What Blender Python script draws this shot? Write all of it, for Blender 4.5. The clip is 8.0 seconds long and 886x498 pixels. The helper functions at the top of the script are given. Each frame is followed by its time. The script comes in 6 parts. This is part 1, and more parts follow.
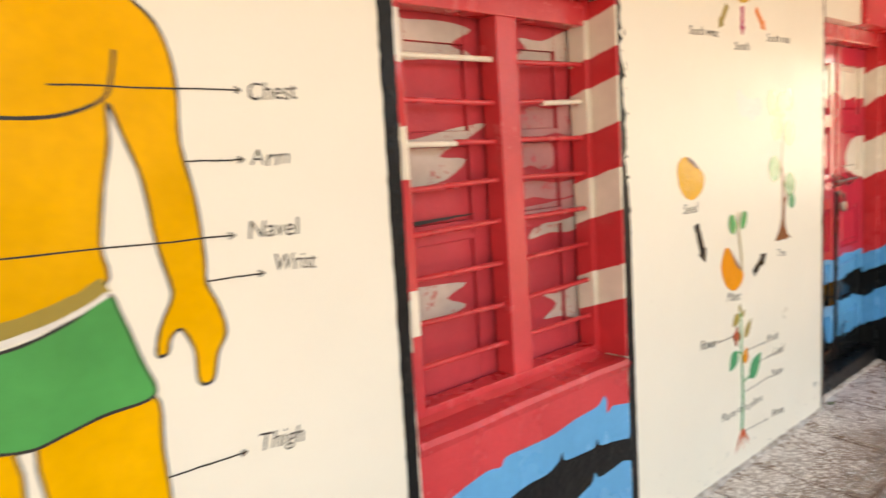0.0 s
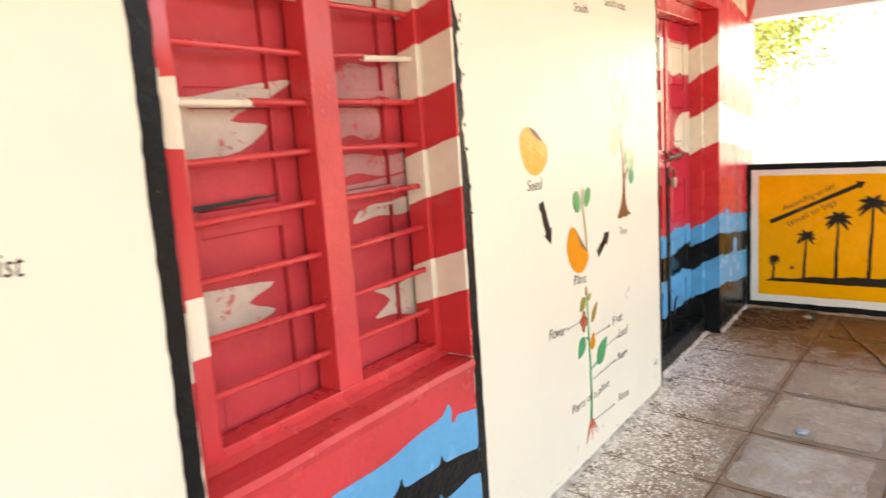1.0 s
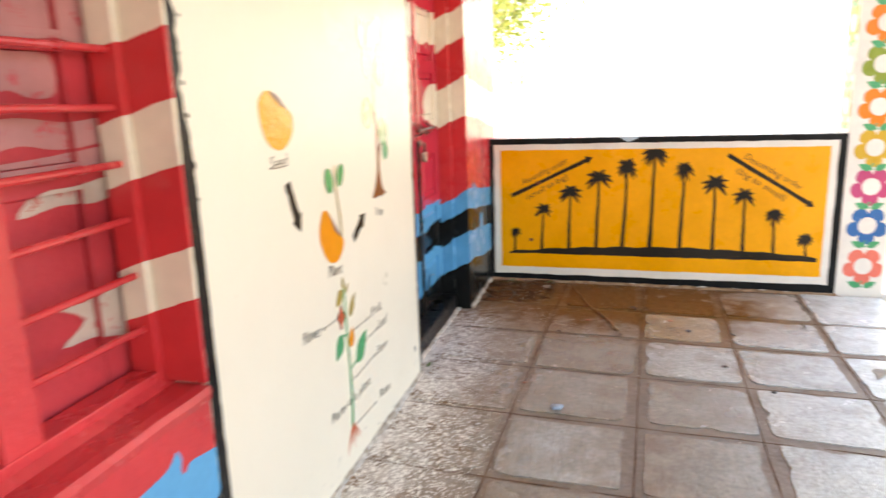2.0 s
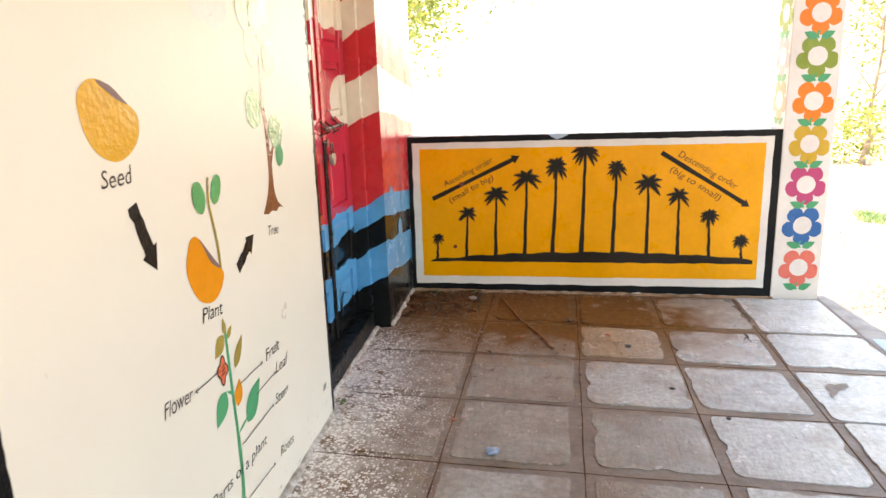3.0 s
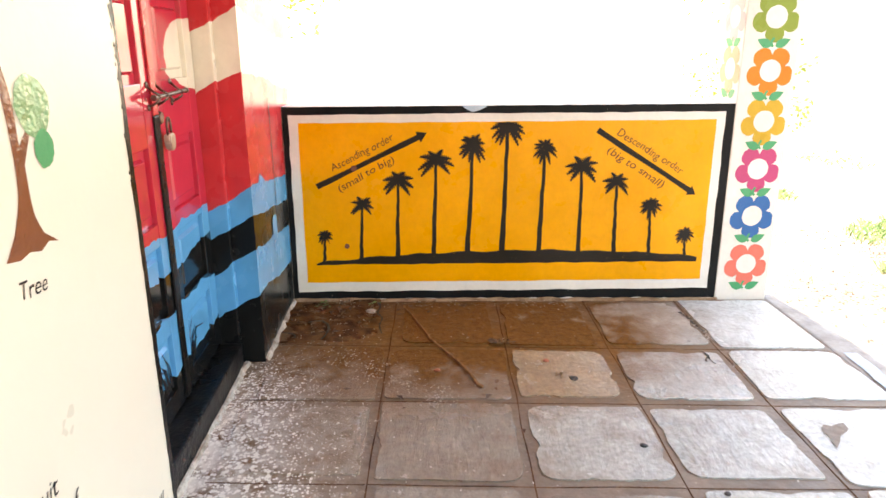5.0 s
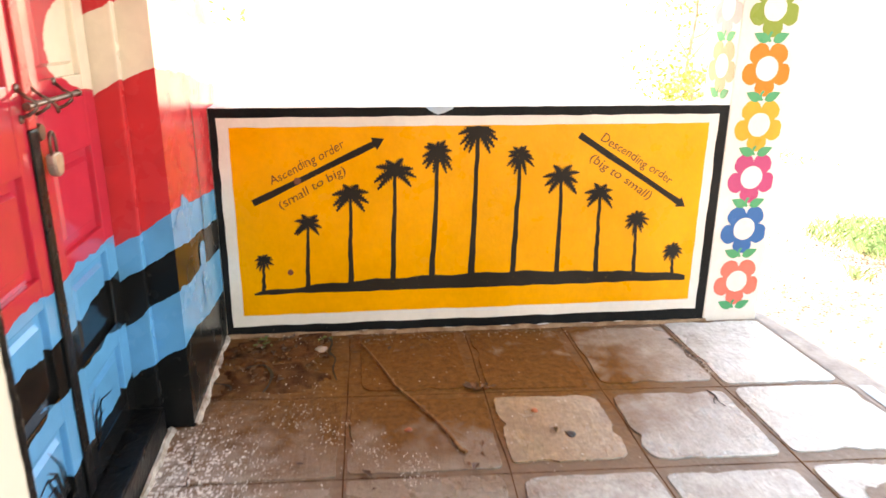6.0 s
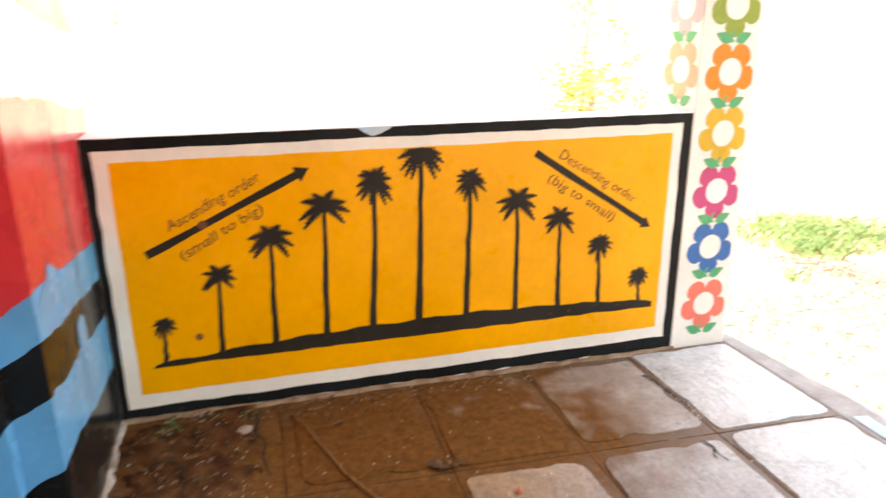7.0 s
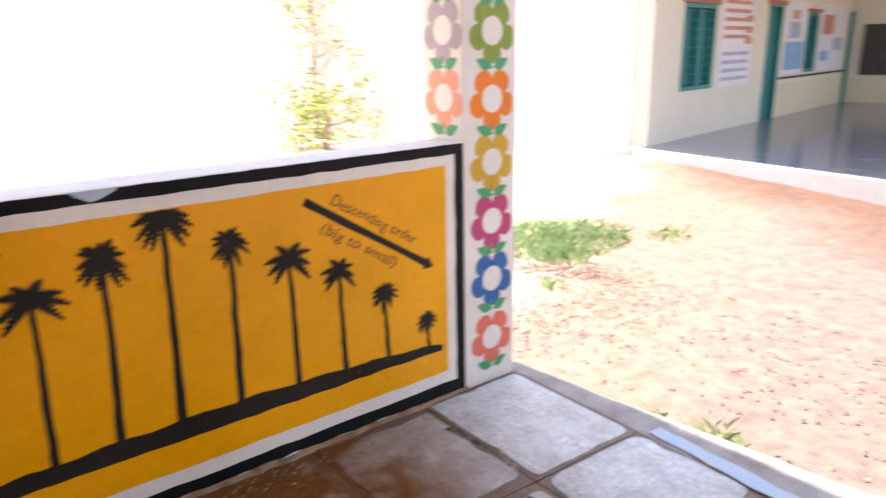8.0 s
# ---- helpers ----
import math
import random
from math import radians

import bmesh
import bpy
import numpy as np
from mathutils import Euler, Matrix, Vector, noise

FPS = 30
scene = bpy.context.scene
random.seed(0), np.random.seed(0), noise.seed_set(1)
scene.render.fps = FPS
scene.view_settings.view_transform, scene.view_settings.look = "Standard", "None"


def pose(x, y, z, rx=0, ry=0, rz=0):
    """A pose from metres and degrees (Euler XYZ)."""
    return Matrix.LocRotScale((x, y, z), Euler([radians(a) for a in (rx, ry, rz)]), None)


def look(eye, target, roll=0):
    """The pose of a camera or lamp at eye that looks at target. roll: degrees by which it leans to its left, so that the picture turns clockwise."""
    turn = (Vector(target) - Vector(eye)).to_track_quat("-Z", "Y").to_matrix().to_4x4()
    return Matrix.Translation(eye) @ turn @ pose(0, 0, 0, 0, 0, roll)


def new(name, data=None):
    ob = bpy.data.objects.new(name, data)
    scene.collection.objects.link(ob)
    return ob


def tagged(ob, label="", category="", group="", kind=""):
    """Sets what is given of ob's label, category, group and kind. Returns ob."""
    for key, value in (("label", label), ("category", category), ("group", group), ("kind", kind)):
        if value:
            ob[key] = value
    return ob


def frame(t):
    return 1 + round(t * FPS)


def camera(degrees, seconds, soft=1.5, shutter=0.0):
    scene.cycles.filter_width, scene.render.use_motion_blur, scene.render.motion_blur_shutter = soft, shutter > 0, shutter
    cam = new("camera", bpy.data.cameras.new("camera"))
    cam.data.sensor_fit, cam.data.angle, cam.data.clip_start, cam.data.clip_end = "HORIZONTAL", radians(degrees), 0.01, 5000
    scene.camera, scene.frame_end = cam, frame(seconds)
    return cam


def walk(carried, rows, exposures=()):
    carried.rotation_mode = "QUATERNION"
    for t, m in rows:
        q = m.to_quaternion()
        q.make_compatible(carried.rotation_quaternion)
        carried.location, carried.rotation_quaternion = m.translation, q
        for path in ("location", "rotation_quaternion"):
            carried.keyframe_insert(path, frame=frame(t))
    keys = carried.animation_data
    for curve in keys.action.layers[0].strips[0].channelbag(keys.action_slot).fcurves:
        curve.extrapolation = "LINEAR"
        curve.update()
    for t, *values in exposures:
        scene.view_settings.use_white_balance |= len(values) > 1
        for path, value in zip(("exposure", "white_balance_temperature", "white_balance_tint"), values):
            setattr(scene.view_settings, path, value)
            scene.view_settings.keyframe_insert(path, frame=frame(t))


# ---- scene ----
cam = camera(65.3, 8.0, shutter=0.5)
PATH = [
    (0, (0.095, 0.132, 1.463), (1.405, 1.621, 1.207), -3.8),
    (0.5, (0.273, 0.263, 1.444), (1.792, 1.534, 1.167), -3.4),
    (1, (0.425, 0.362, 1.409), (2.029, 1.51, 1.082), -4.0),
    (1.5, (0.587, 0.515, 1.399), (2.366, 1.348, 1.025), -2.7),
    (2, (0.758, 0.55, 1.394), (2.647, 1.032, 0.95), -2.0),
    (2.2, (0.883, 0.551, 1.391), (2.794, 0.94, 0.947), -2.4),
    (3.5, (1.402, 0.682, 1.366), (3.333, 0.867, 0.877), -0.8),
    (4, (1.649, 0.69, 1.338), (3.58, 0.733, 0.82), -0.2),
    (4.2, (1.782, 0.692, 1.357), (3.71, 0.69, 0.825), -0.7),
    (5.3, (2.29, 0.854, 1.333), (4.2, 0.705, 0.758), 0.5),
    (5.5, (2.39, 0.887, 1.321), (4.293, 0.676, 0.743), 0.9),
    (6, (2.712, 0.904, 1.356), (4.599, 0.621, 0.757), 0.5),
    (6.5, (3.005, 0.925, 1.325), (4.887, 0.606, 0.729), -0.8),
    (7, (3.256, 0.984, 1.369), (5.079, 0.418, 0.772), -0.3),
    (7.5, (3.47, 0.943, 1.352), (5.194, 0.087, 0.812), -1.9),
    (8, (3.659, 0.909, 1.404), (5.152, -0.3, 0.848), -1.1),
]
walk(cam, [(t, look(eye, target, roll)) for t, eye, target, roll in PATH], exposures=[(0.0, 2.67, 8850, 10), (1.0, 2.90, 8750, 10), (1.5, 2.88, 8650, 10), (2.0, 2.87, 8450, 10), (3.5, 2.66, 8300, 10), (4.0, 2.68, 8350, 10), (5.5, 3.18, 8850, 11), (6.5, 3.15, 9350, 13), (7.2, 2.92, 9150, 14), (7.5, 2.74, 8450, 16), (8.0, 2.19, 7550, 18)])

# ---- world, sun and exposure ----
SUN = Vector((0.10, 0.02, 0.99)).normalized()
world = bpy.data.worlds.new("sky")
scene.world = world
world.use_nodes = True
wn = world.node_tree
wn.nodes.clear()
sky = wn.nodes.new("ShaderNodeTexSky")
sky.sky_type, sky.sun_disc = "NISHITA", False
sky.sun_elevation = math.asin(SUN.z)
sky.sun_rotation = math.atan2(SUN.x, SUN.y)
sky.dust_density = 1.0
sky_bg = wn.nodes.new("ShaderNodeBackground")
sky_bg.inputs["Strength"].default_value = 0.15
sky_out = wn.nodes.new("ShaderNodeOutputWorld")
wn.links.new(sky.outputs[0], sky_bg.inputs[0])
wn.links.new(sky_bg.outputs[0], sky_out.inputs[0])
sun = new("sun", bpy.data.lights.new("sun", "SUN"))
sun.data.energy, sun.data.angle, sun.data.color = 4.5, radians(1.5), (1.0, 0.95, 0.87)
sun.matrix_world = look(SUN * 30, (0, 0, 0))


# ---- materials ----
def nodes_of(name):
    m = bpy.data.materials.new(name)
    m.use_nodes = True
    nt = m.node_tree
    return m, nt, nt.nodes["Principled BSDF"]


def add(nt, kind, **values):
    n = nt.nodes.new(kind)
    for k, v in values.items():
        n.inputs[k.replace("_", " ")].default_value = v
    return n


def noise_at(nt, scale, detail=4.0, vector=None, rough=0.55):
    n = add(nt, "ShaderNodeTexNoise", Scale=scale, Detail=detail, Roughness=rough)
    if vector is None:
        vector = nt.nodes.new("ShaderNodeNewGeometry").outputs["Position"]
    nt.links.new(vector, n.inputs["Vector"])
    return n.outputs["Fac"]


def ramp(nt, fac, stops, constant=False):
    r = nt.nodes.new("ShaderNodeValToRGB")
    r.color_ramp.interpolation = "CONSTANT" if constant else "LINEAR"
    e = r.color_ramp.elements
    while len(e) < len(stops):
        e.new(0.5)
    for el, (p, c) in zip(e, stops):
        el.position = p
        el.color = (*c, 1) if len(c) == 3 else c
    nt.links.new(fac, r.inputs["Fac"])
    return r.outputs["Color"]


def mix(nt, fac, a, b, blend="MIX"):
    m = nt.nodes.new("ShaderNodeMix")
    m.data_type, m.blend_type = "RGBA", blend
    for sock, v in ((m.inputs[0], fac), (m.inputs[6], a), (m.inputs[7], b)):
        if isinstance(v, (int, float)):
            sock.default_value = v
        elif isinstance(v, tuple):
            sock.default_value = (*v, 1)
        else:
            nt.links.new(v, sock)
    return m.outputs[2]


def maths(nt, op, a, b=0.0, clamp=False):
    m = nt.nodes.new("ShaderNodeMath")
    m.operation, m.use_clamp = op, clamp
    for sock, v in zip(m.inputs, (a, b)):
        if isinstance(v, (int, float)):
            sock.default_value = v
        else:
            nt.links.new(v, sock)
    return m.outputs[0]


def grey(v):
    return (v, v, v)


def bump(nt, bsdf, height, strength, distance=0.01):
    b = add(nt, "ShaderNodeBump", Strength=strength, Distance=distance)
    nt.links.new(height, b.inputs["Height"])
    nt.links.new(b.outputs[0], bsdf.inputs["Normal"])


def gloss_paint(name, color, rough=0.28, wear=0.12, relief=0.25, worn=None, worn_at=0.68, sheen=0.25):
    """Hand-brushed enamel over plaster: slight streaks, patchy gloss and small chips."""
    m, nt, b = nodes_of(name)
    big, fine = noise_at(nt, 2.3, 5), noise_at(nt, 38, 6)
    dark = tuple(c * (1 - wear) for c in color)
    lite = tuple(min(1, c * (1 + wear * 0.5) + 0.01) for c in color)
    col = ramp(nt, big, [(0.3, dark), (0.7, lite)])
    col = mix(nt, 0.35, col, ramp(nt, fine, [(0.25, grey(0.75)), (0.75, grey(1.0))]), "MULTIPLY")
    if worn:
        chips = ramp(nt, noise_at(nt, 24, 8, rough=0.7), [(worn_at, grey(0)), (worn_at + 0.03, grey(1))])
        col = mix(nt, chips, col, worn)
    nt.links.new(col, b.inputs["Base Color"])
    nt.links.new(ramp(nt, noise_at(nt, 6, 4), [(0.3, grey(rough * 0.8)), (0.7, grey(rough * 1.3))]), b.inputs["Roughness"])
    b.inputs["Specular IOR Level"].default_value = sheen
    h = maths(nt, "ADD", maths(nt, "MULTIPLY", noise_at(nt, 70, 3), 0.5), noise_at(nt, 14, 4))
    bump(nt, b, h, relief, 0.006)
    return m


RED, CREAM, BLUE, BLACK = (0.615, 0.041, 0.048), (0.80, 0.71, 0.57), (0.085, 0.35, 0.61), (0.009, 0.009, 0.009)


def wave_paint(name, bands, amp=0.03, slope=0.0, x0=4.97, rough=0.10, rise=0.0, y0=1.53, blob=None, gloss=0.5, red=RED):
    """Glossy enamel in wavy horizontal bands: bands are (height, colour) from the bottom up."""
    m, nt, b = nodes_of(name)
    pos = nt.nodes.new("ShaderNodeNewGeometry").outputs["Position"]
    sep = nt.nodes.new("ShaderNodeSeparateXYZ")
    nt.links.new(pos, sep.inputs[0])
    z = maths(nt, "ADD", sep.outputs["Z"], maths(nt, "MULTIPLY", maths(nt, "SUBTRACT", sep.outputs["X"], x0), slope))
    z = maths(nt, "ADD", z, maths(nt, "MULTIPLY", maths(nt, "SUBTRACT", sep.outputs["Y"], y0), rise))
    z = maths(nt, "ADD", z, maths(nt, "MULTIPLY", maths(nt, "SUBTRACT", noise_at(nt, 5.5, 2), 0.5), amp * 2))
    z = maths(nt, "ADD", z, maths(nt, "MULTIPLY", maths(nt, "SUBTRACT", noise_at(nt, 40, 2), 0.5), amp * 0.35))
    col = ramp(nt, maths(nt, "DIVIDE", z, 3.0), [(max(0, h / 3.0), red if c == RED else c) for h, c in bands], True)
    if blob:
        bx, bz, rx, rz = blob
        ex = maths(nt, "POWER", maths(nt, "ABSOLUTE", maths(nt, "DIVIDE", maths(nt, "SUBTRACT", sep.outputs["X"], bx), rx)), 2.0)
        ez = maths(nt, "POWER", maths(nt, "ABSOLUTE", maths(nt, "DIVIDE", maths(nt, "SUBTRACT", sep.outputs["Z"], bz), rz)), 2.0)
        round_ = maths(nt, "ADD", maths(nt, "ADD", ex, ez), maths(nt, "MULTIPLY", maths(nt, "SUBTRACT", noise_at(nt, 11, 3), 0.5), 0.45))
        col = mix(nt, maths(nt, "MULTIPLY", maths(nt, "SUBTRACT", 1.0, round_), 60.0, True), col, CREAM)
    b.inputs["Specular IOR Level"].default_value = gloss
    col = mix(nt, 0.5, col, ramp(nt, noise_at(nt, 9, 6), [(0.3, grey(0.7)), (0.7, grey(1.0))]), "MULTIPLY")
    chips = ramp(nt, noise_at(nt, 30, 8, rough=0.7), [(0.74, grey(0)), (0.76, grey(1))])
    col = mix(nt, chips, col, (0.05, 0.03, 0.03))
    nt.links.new(col, b.inputs["Base Color"])
    nt.links.new(ramp(nt, noise_at(nt, 7, 4), [(0.3, grey(rough * 0.7)), (0.7, grey(rough * 1.4))]), b.inputs["Roughness"])
    bump(nt, b, maths(nt, "ADD", noise_at(nt, 22, 4), maths(nt, "MULTIPLY", noise_at(nt, 90, 2), 0.3)), 0.10, 0.004)
    return m


def wall_paint(name, color, rough=0.36):
    """Cream oil-bound wall paint with faint stains, and splash dirt of its own near the floor line."""
    m, nt, b = nodes_of(name)
    pos = nt.nodes.new("ShaderNodeNewGeometry").outputs["Position"]
    col = ramp(nt, noise_at(nt, 1.1, 5), [(0.3, tuple(c * 0.93 for c in color)), (0.7, color)])
    smudge = ramp(nt, noise_at(nt, 3.4, 6, rough=0.65), [(0.60, grey(0)), (0.85, grey(0.14))])
    col = mix(nt, smudge, col, (0.55, 0.48, 0.40))
    sep = nt.nodes.new("ShaderNodeSeparateXYZ")
    nt.links.new(pos, sep.inputs[0])
    low = maths(nt, "SUBTRACT", 1.0, maths(nt, "DIVIDE", sep.outputs["Z"], 0.32), True)
    specks = ramp(nt, noise_at(nt, 26, 7, rough=0.7), [(0.60, grey(0)), (0.66, grey(1))])
    col = mix(nt, maths(nt, "MULTIPLY", maths(nt, "POWER", low, 2.0), specks), col, (0.24, 0.22, 0.21))
    nt.links.new(col, b.inputs["Base Color"])
    nt.links.new(ramp(nt, noise_at(nt, 4, 4), [(0.3, grey(rough * 0.75)), (0.7, grey(rough * 1.3))]), b.inputs["Roughness"])
    bump(nt, b, maths(nt, "ADD", noise_at(nt, 9, 5), maths(nt, "MULTIPLY", noise_at(nt, 60, 3), 0.25)), 0.22, 0.006)
    return m


def plain(name, a, b_color=None, rough=0.6, scale=12, metal=0.0, relief=0.3):
    """Two-tone surface with grain."""
    m, nt, b = nodes_of(name)
    b_color = b_color or tuple(c * 0.7 for c in a)
    col = ramp(nt, noise_at(nt, scale, 6), [(0.32, b_color), (0.68, a)])
    col = mix(nt, 0.4, col, ramp(nt, noise_at(nt, scale * 9, 4), [(0.3, grey(0.7)), (0.7, grey(1))]), "MULTIPLY")
    nt.links.new(col, b.inputs["Base Color"])
    b.inputs["Roughness"].default_value, b.inputs["Metallic"].default_value = rough, metal
    bump(nt, b, noise_at(nt, scale * 4, 5), relief, 0.01)
    return m


def splash(nt, col):
    """Whitewash drips that fell beside the wall: dense at the wall's foot, thinning out over the floor."""
    pos = nt.nodes.new("ShaderNodeNewGeometry").outputs["Position"]
    sep = nt.nodes.new("ShaderNodeSeparateXYZ")
    nt.links.new(pos, sep.inputs[0])
    near = maths(nt, "SUBTRACT", 1.0, maths(nt, "DIVIDE", maths(nt, "SUBTRACT", 1.50, sep.outputs["Y"]), 0.85), True)
    near = maths(nt, "MULTIPLY", near, maths(nt, "SUBTRACT", 1.0, maths(nt, "MULTIPLY", maths(nt, "SUBTRACT", sep.outputs["X"], 4.35), 0.75, True)))
    patch = maths(nt, "MULTIPLY", near, maths(nt, "ADD", noise_at(nt, 2.2, 3), 0.45))
    size = maths(nt, "MINIMUM", maths(nt, "MULTIPLY", maths(nt, "SUBTRACT", patch, 0.22), 0.34), 0.15)
    powder = maths(nt, "MULTIPLY", maths(nt, "POWER", near, 2.4), ramp(nt, noise_at(nt, 13, 7, rough=0.7), [(0.36, grey(0)), (0.56, grey(1.0))]))
    out = mix(nt, powder, col, (0.72, 0.67, 0.60))
    for scale, gain in ((19, 0.45), (40, 0.85), (84, 1.1)):
        warped = nt.nodes.new("ShaderNodeVectorMath")
        warped.operation = "ADD"
        nv = add(nt, "ShaderNodeTexNoise", Scale=scale * 1.3, Detail=3.0)
        nt.links.new(pos, nv.inputs["Vector"])
        sc = nt.nodes.new("ShaderNodeVectorMath")
        sc.operation = "SCALE"
        sc.inputs["Scale"].default_value = 0.8 / scale
        nt.links.new(nv.outputs["Color"], sc.inputs[0])
        nt.links.new(pos, warped.inputs[0])
        nt.links.new(sc.outputs[0], warped.inputs[1])
        v = add(nt, "ShaderNodeTexVoronoi", Scale=scale)
        nt.links.new(warped.outputs[0], v.inputs["Vector"])
        drop = maths(nt, "SUBTRACT", maths(nt, "MULTIPLY", size, gain * 3.2), v.outputs["Distance"])
        drop = maths(nt, "MULTIPLY", drop, 14.0, True)
        keep = ramp(nt, v.outputs["Color"], [(0.42, grey(0)), (0.46, grey(1))])
        out = mix(nt, maths(nt, "MULTIPLY", maths(nt, "MULTIPLY", drop, keep), 0.97), out, (0.84, 0.80, 0.73))
    return out


def silt_mask(nt):
    """Fine brown earth washed into the corner by the parapet and along the wall."""
    sep = nt.nodes.new("ShaderNodeSeparateXYZ")
    nt.links.new(nt.nodes.new("ShaderNodeNewGeometry").outputs["Position"], sep.inputs[0])
    silt = maths(nt, "MULTIPLY", maths(nt, "MULTIPLY", maths(nt, "SUBTRACT", sep.outputs["X"], 4.42), 1.5, True), maths(nt, "ADD", maths(nt, "MULTIPLY", sep.outputs["Y"], 0.95), 0.80, True), True)
    silt = maths(nt, "MAXIMUM", silt, maths(nt, "MULTIPLY", maths(nt, "SUBTRACT", sep.outputs["Y"], 0.90), 1.2, True))
    return maths(nt, "MULTIPLY", silt, ramp(nt, noise_at(nt, 5, 7, rough=0.65), [(0.3, grey(0.75)), (0.6, grey(1.8))]), True)


def stone_material(name="flagstone", tones=((0.34, 0.305, 0.25), (0.46, 0.475, 0.43), (0.50, 0.465, 0.375), (0.57, 0.605, 0.585)), silt_on=True):
    m, nt, b = nodes_of(name)
    b.inputs["Specular IOR Level"].default_value = 0.8
    info = nt.nodes.new("ShaderNodeObjectInfo").outputs["Random"]
    tone = ramp(nt, info, list(zip((0.0, 0.35, 0.7, 1.0), tones)))
    col = mix(nt, 0.75, tone, ramp(nt, noise_at(nt, 6, 8, rough=0.65), [(0.25, grey(0.55)), (0.75, grey(1.1))]), "MULTIPLY")
    col = mix(nt, 0.7, col, ramp(nt, noise_at(nt, 48, 9, rough=0.72), [(0.3, grey(0.5)), (0.55, grey(0.95)), (0.75, grey(1.25))]), "MULTIPLY")
    col = mix(nt, ramp(nt, noise_at(nt, 3.1, 6, rough=0.62), [(0.46, grey(0)), (0.66, grey(0.7))]), col, (0.19, 0.125, 0.085))
    col = mix(nt, ramp(nt, noise_at(nt, 55, 6, rough=0.7), [(0.62, grey(0)), (0.68, grey(0.5))]), col, (0.42, 0.39, 0.36))
    pos = nt.nodes.new("ShaderNodeNewGeometry").outputs["Position"]
    sep = nt.nodes.new("ShaderNodeSeparateXYZ")
    nt.links.new(pos, sep.inputs[0])
    # stones whiten towards the open edge: sky light and reflection put into the colour
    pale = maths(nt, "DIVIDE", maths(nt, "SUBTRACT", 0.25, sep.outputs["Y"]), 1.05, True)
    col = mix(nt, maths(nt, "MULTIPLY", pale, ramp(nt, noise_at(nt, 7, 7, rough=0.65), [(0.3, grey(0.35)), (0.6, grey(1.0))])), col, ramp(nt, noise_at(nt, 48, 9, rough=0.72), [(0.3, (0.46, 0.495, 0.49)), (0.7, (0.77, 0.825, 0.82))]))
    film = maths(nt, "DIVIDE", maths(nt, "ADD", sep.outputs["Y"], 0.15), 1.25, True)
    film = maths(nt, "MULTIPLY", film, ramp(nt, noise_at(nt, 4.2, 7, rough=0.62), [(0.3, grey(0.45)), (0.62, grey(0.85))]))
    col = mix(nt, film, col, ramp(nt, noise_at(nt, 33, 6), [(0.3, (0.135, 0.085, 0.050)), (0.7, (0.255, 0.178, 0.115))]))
    if silt_on:
        silt = silt_mask(nt)
        col = mix(nt, silt, col, ramp(nt, noise_at(nt, 40, 6), [(0.3, (0.105, 0.043, 0.011)), (0.7, (0.200, 0.092, 0.026))]))
    nt.links.new(splash(nt, col), b.inputs["Base Color"])
    rough = ramp(nt, noise_at(nt, 5, 6), [(0.3, grey(0.10)), (0.7, grey(0.30))])
    nt.links.new(mix(nt, silt, rough, grey(0.55)) if silt_on else rough, b.inputs["Roughness"])
    if silt_on:
        nt.links.new(mix(nt, silt, grey(0.8), grey(0.08)), b.inputs["Specular IOR Level"])
    lay = nt.nodes.new("ShaderNodeMapping")
    lay.inputs["Rotation"].default_value = (0, 0, 0.6)
    lay.inputs["Scale"].default_value = (1.0, 4.0, 1.0)
    nt.links.new(pos, lay.inputs["Vector"])
    h = maths(nt, "ADD", noise_at(nt, 16, 6), maths(nt, "MULTIPLY", noise_at(nt, 70, 8, rough=0.7), 1.0))
    bump(nt, b, maths(nt, "ADD", h, maths(nt, "MULTIPLY", noise_at(nt, 9, 6, lay.outputs[0], 0.6), 1.1)), 0.62, 0.009)
    return m


def mortar_material():
    m, nt, b = nodes_of("dirty_mortar")
    col = ramp(nt, noise_at(nt, 5, 8, rough=0.65), [(0.3, (0.150, 0.114, 0.086)), (0.7, (0.265, 0.212, 0.165))])
    col = mix(nt, ramp(nt, noise_at(nt, 90, 4), [(0.62, grey(0)), (0.7, grey(0.6))]), col, (0.32, 0.27, 0.22))
    sep = nt.nodes.new("ShaderNodeSeparateXYZ")
    nt.links.new(nt.nodes.new("ShaderNodeNewGeometry").outputs["Position"], sep.inputs[0])
    film = maths(nt, "MULTIPLY", maths(nt, "DIVIDE", maths(nt, "ADD", sep.outputs["Y"], 0.15), 1.25, True), 0.8)
    col = mix(nt, film, col, ramp(nt, noise_at(nt, 33, 6), [(0.3, (0.105, 0.064, 0.037)), (0.7, (0.205, 0.138, 0.086))]))
    col = mix(nt, silt_mask(nt), col, ramp(nt, noise_at(nt, 40, 6), [(0.3, (0.095, 0.040, 0.011)), (0.7, (0.185, 0.085, 0.025))]))
    nt.links.new(splash(nt, col), b.inputs["Base Color"])
    nt.links.new(ramp(nt, noise_at(nt, 8, 5), [(0.3, grey(0.30)), (0.7, grey(0.55))]), b.inputs["Roughness"])
    b.inputs["Specular IOR Level"].default_value = 0.2
    bump(nt, b, maths(nt, "ADD", noise_at(nt, 24, 7), noise_at(nt, 6, 4)), 0.4, 0.010)
    return m


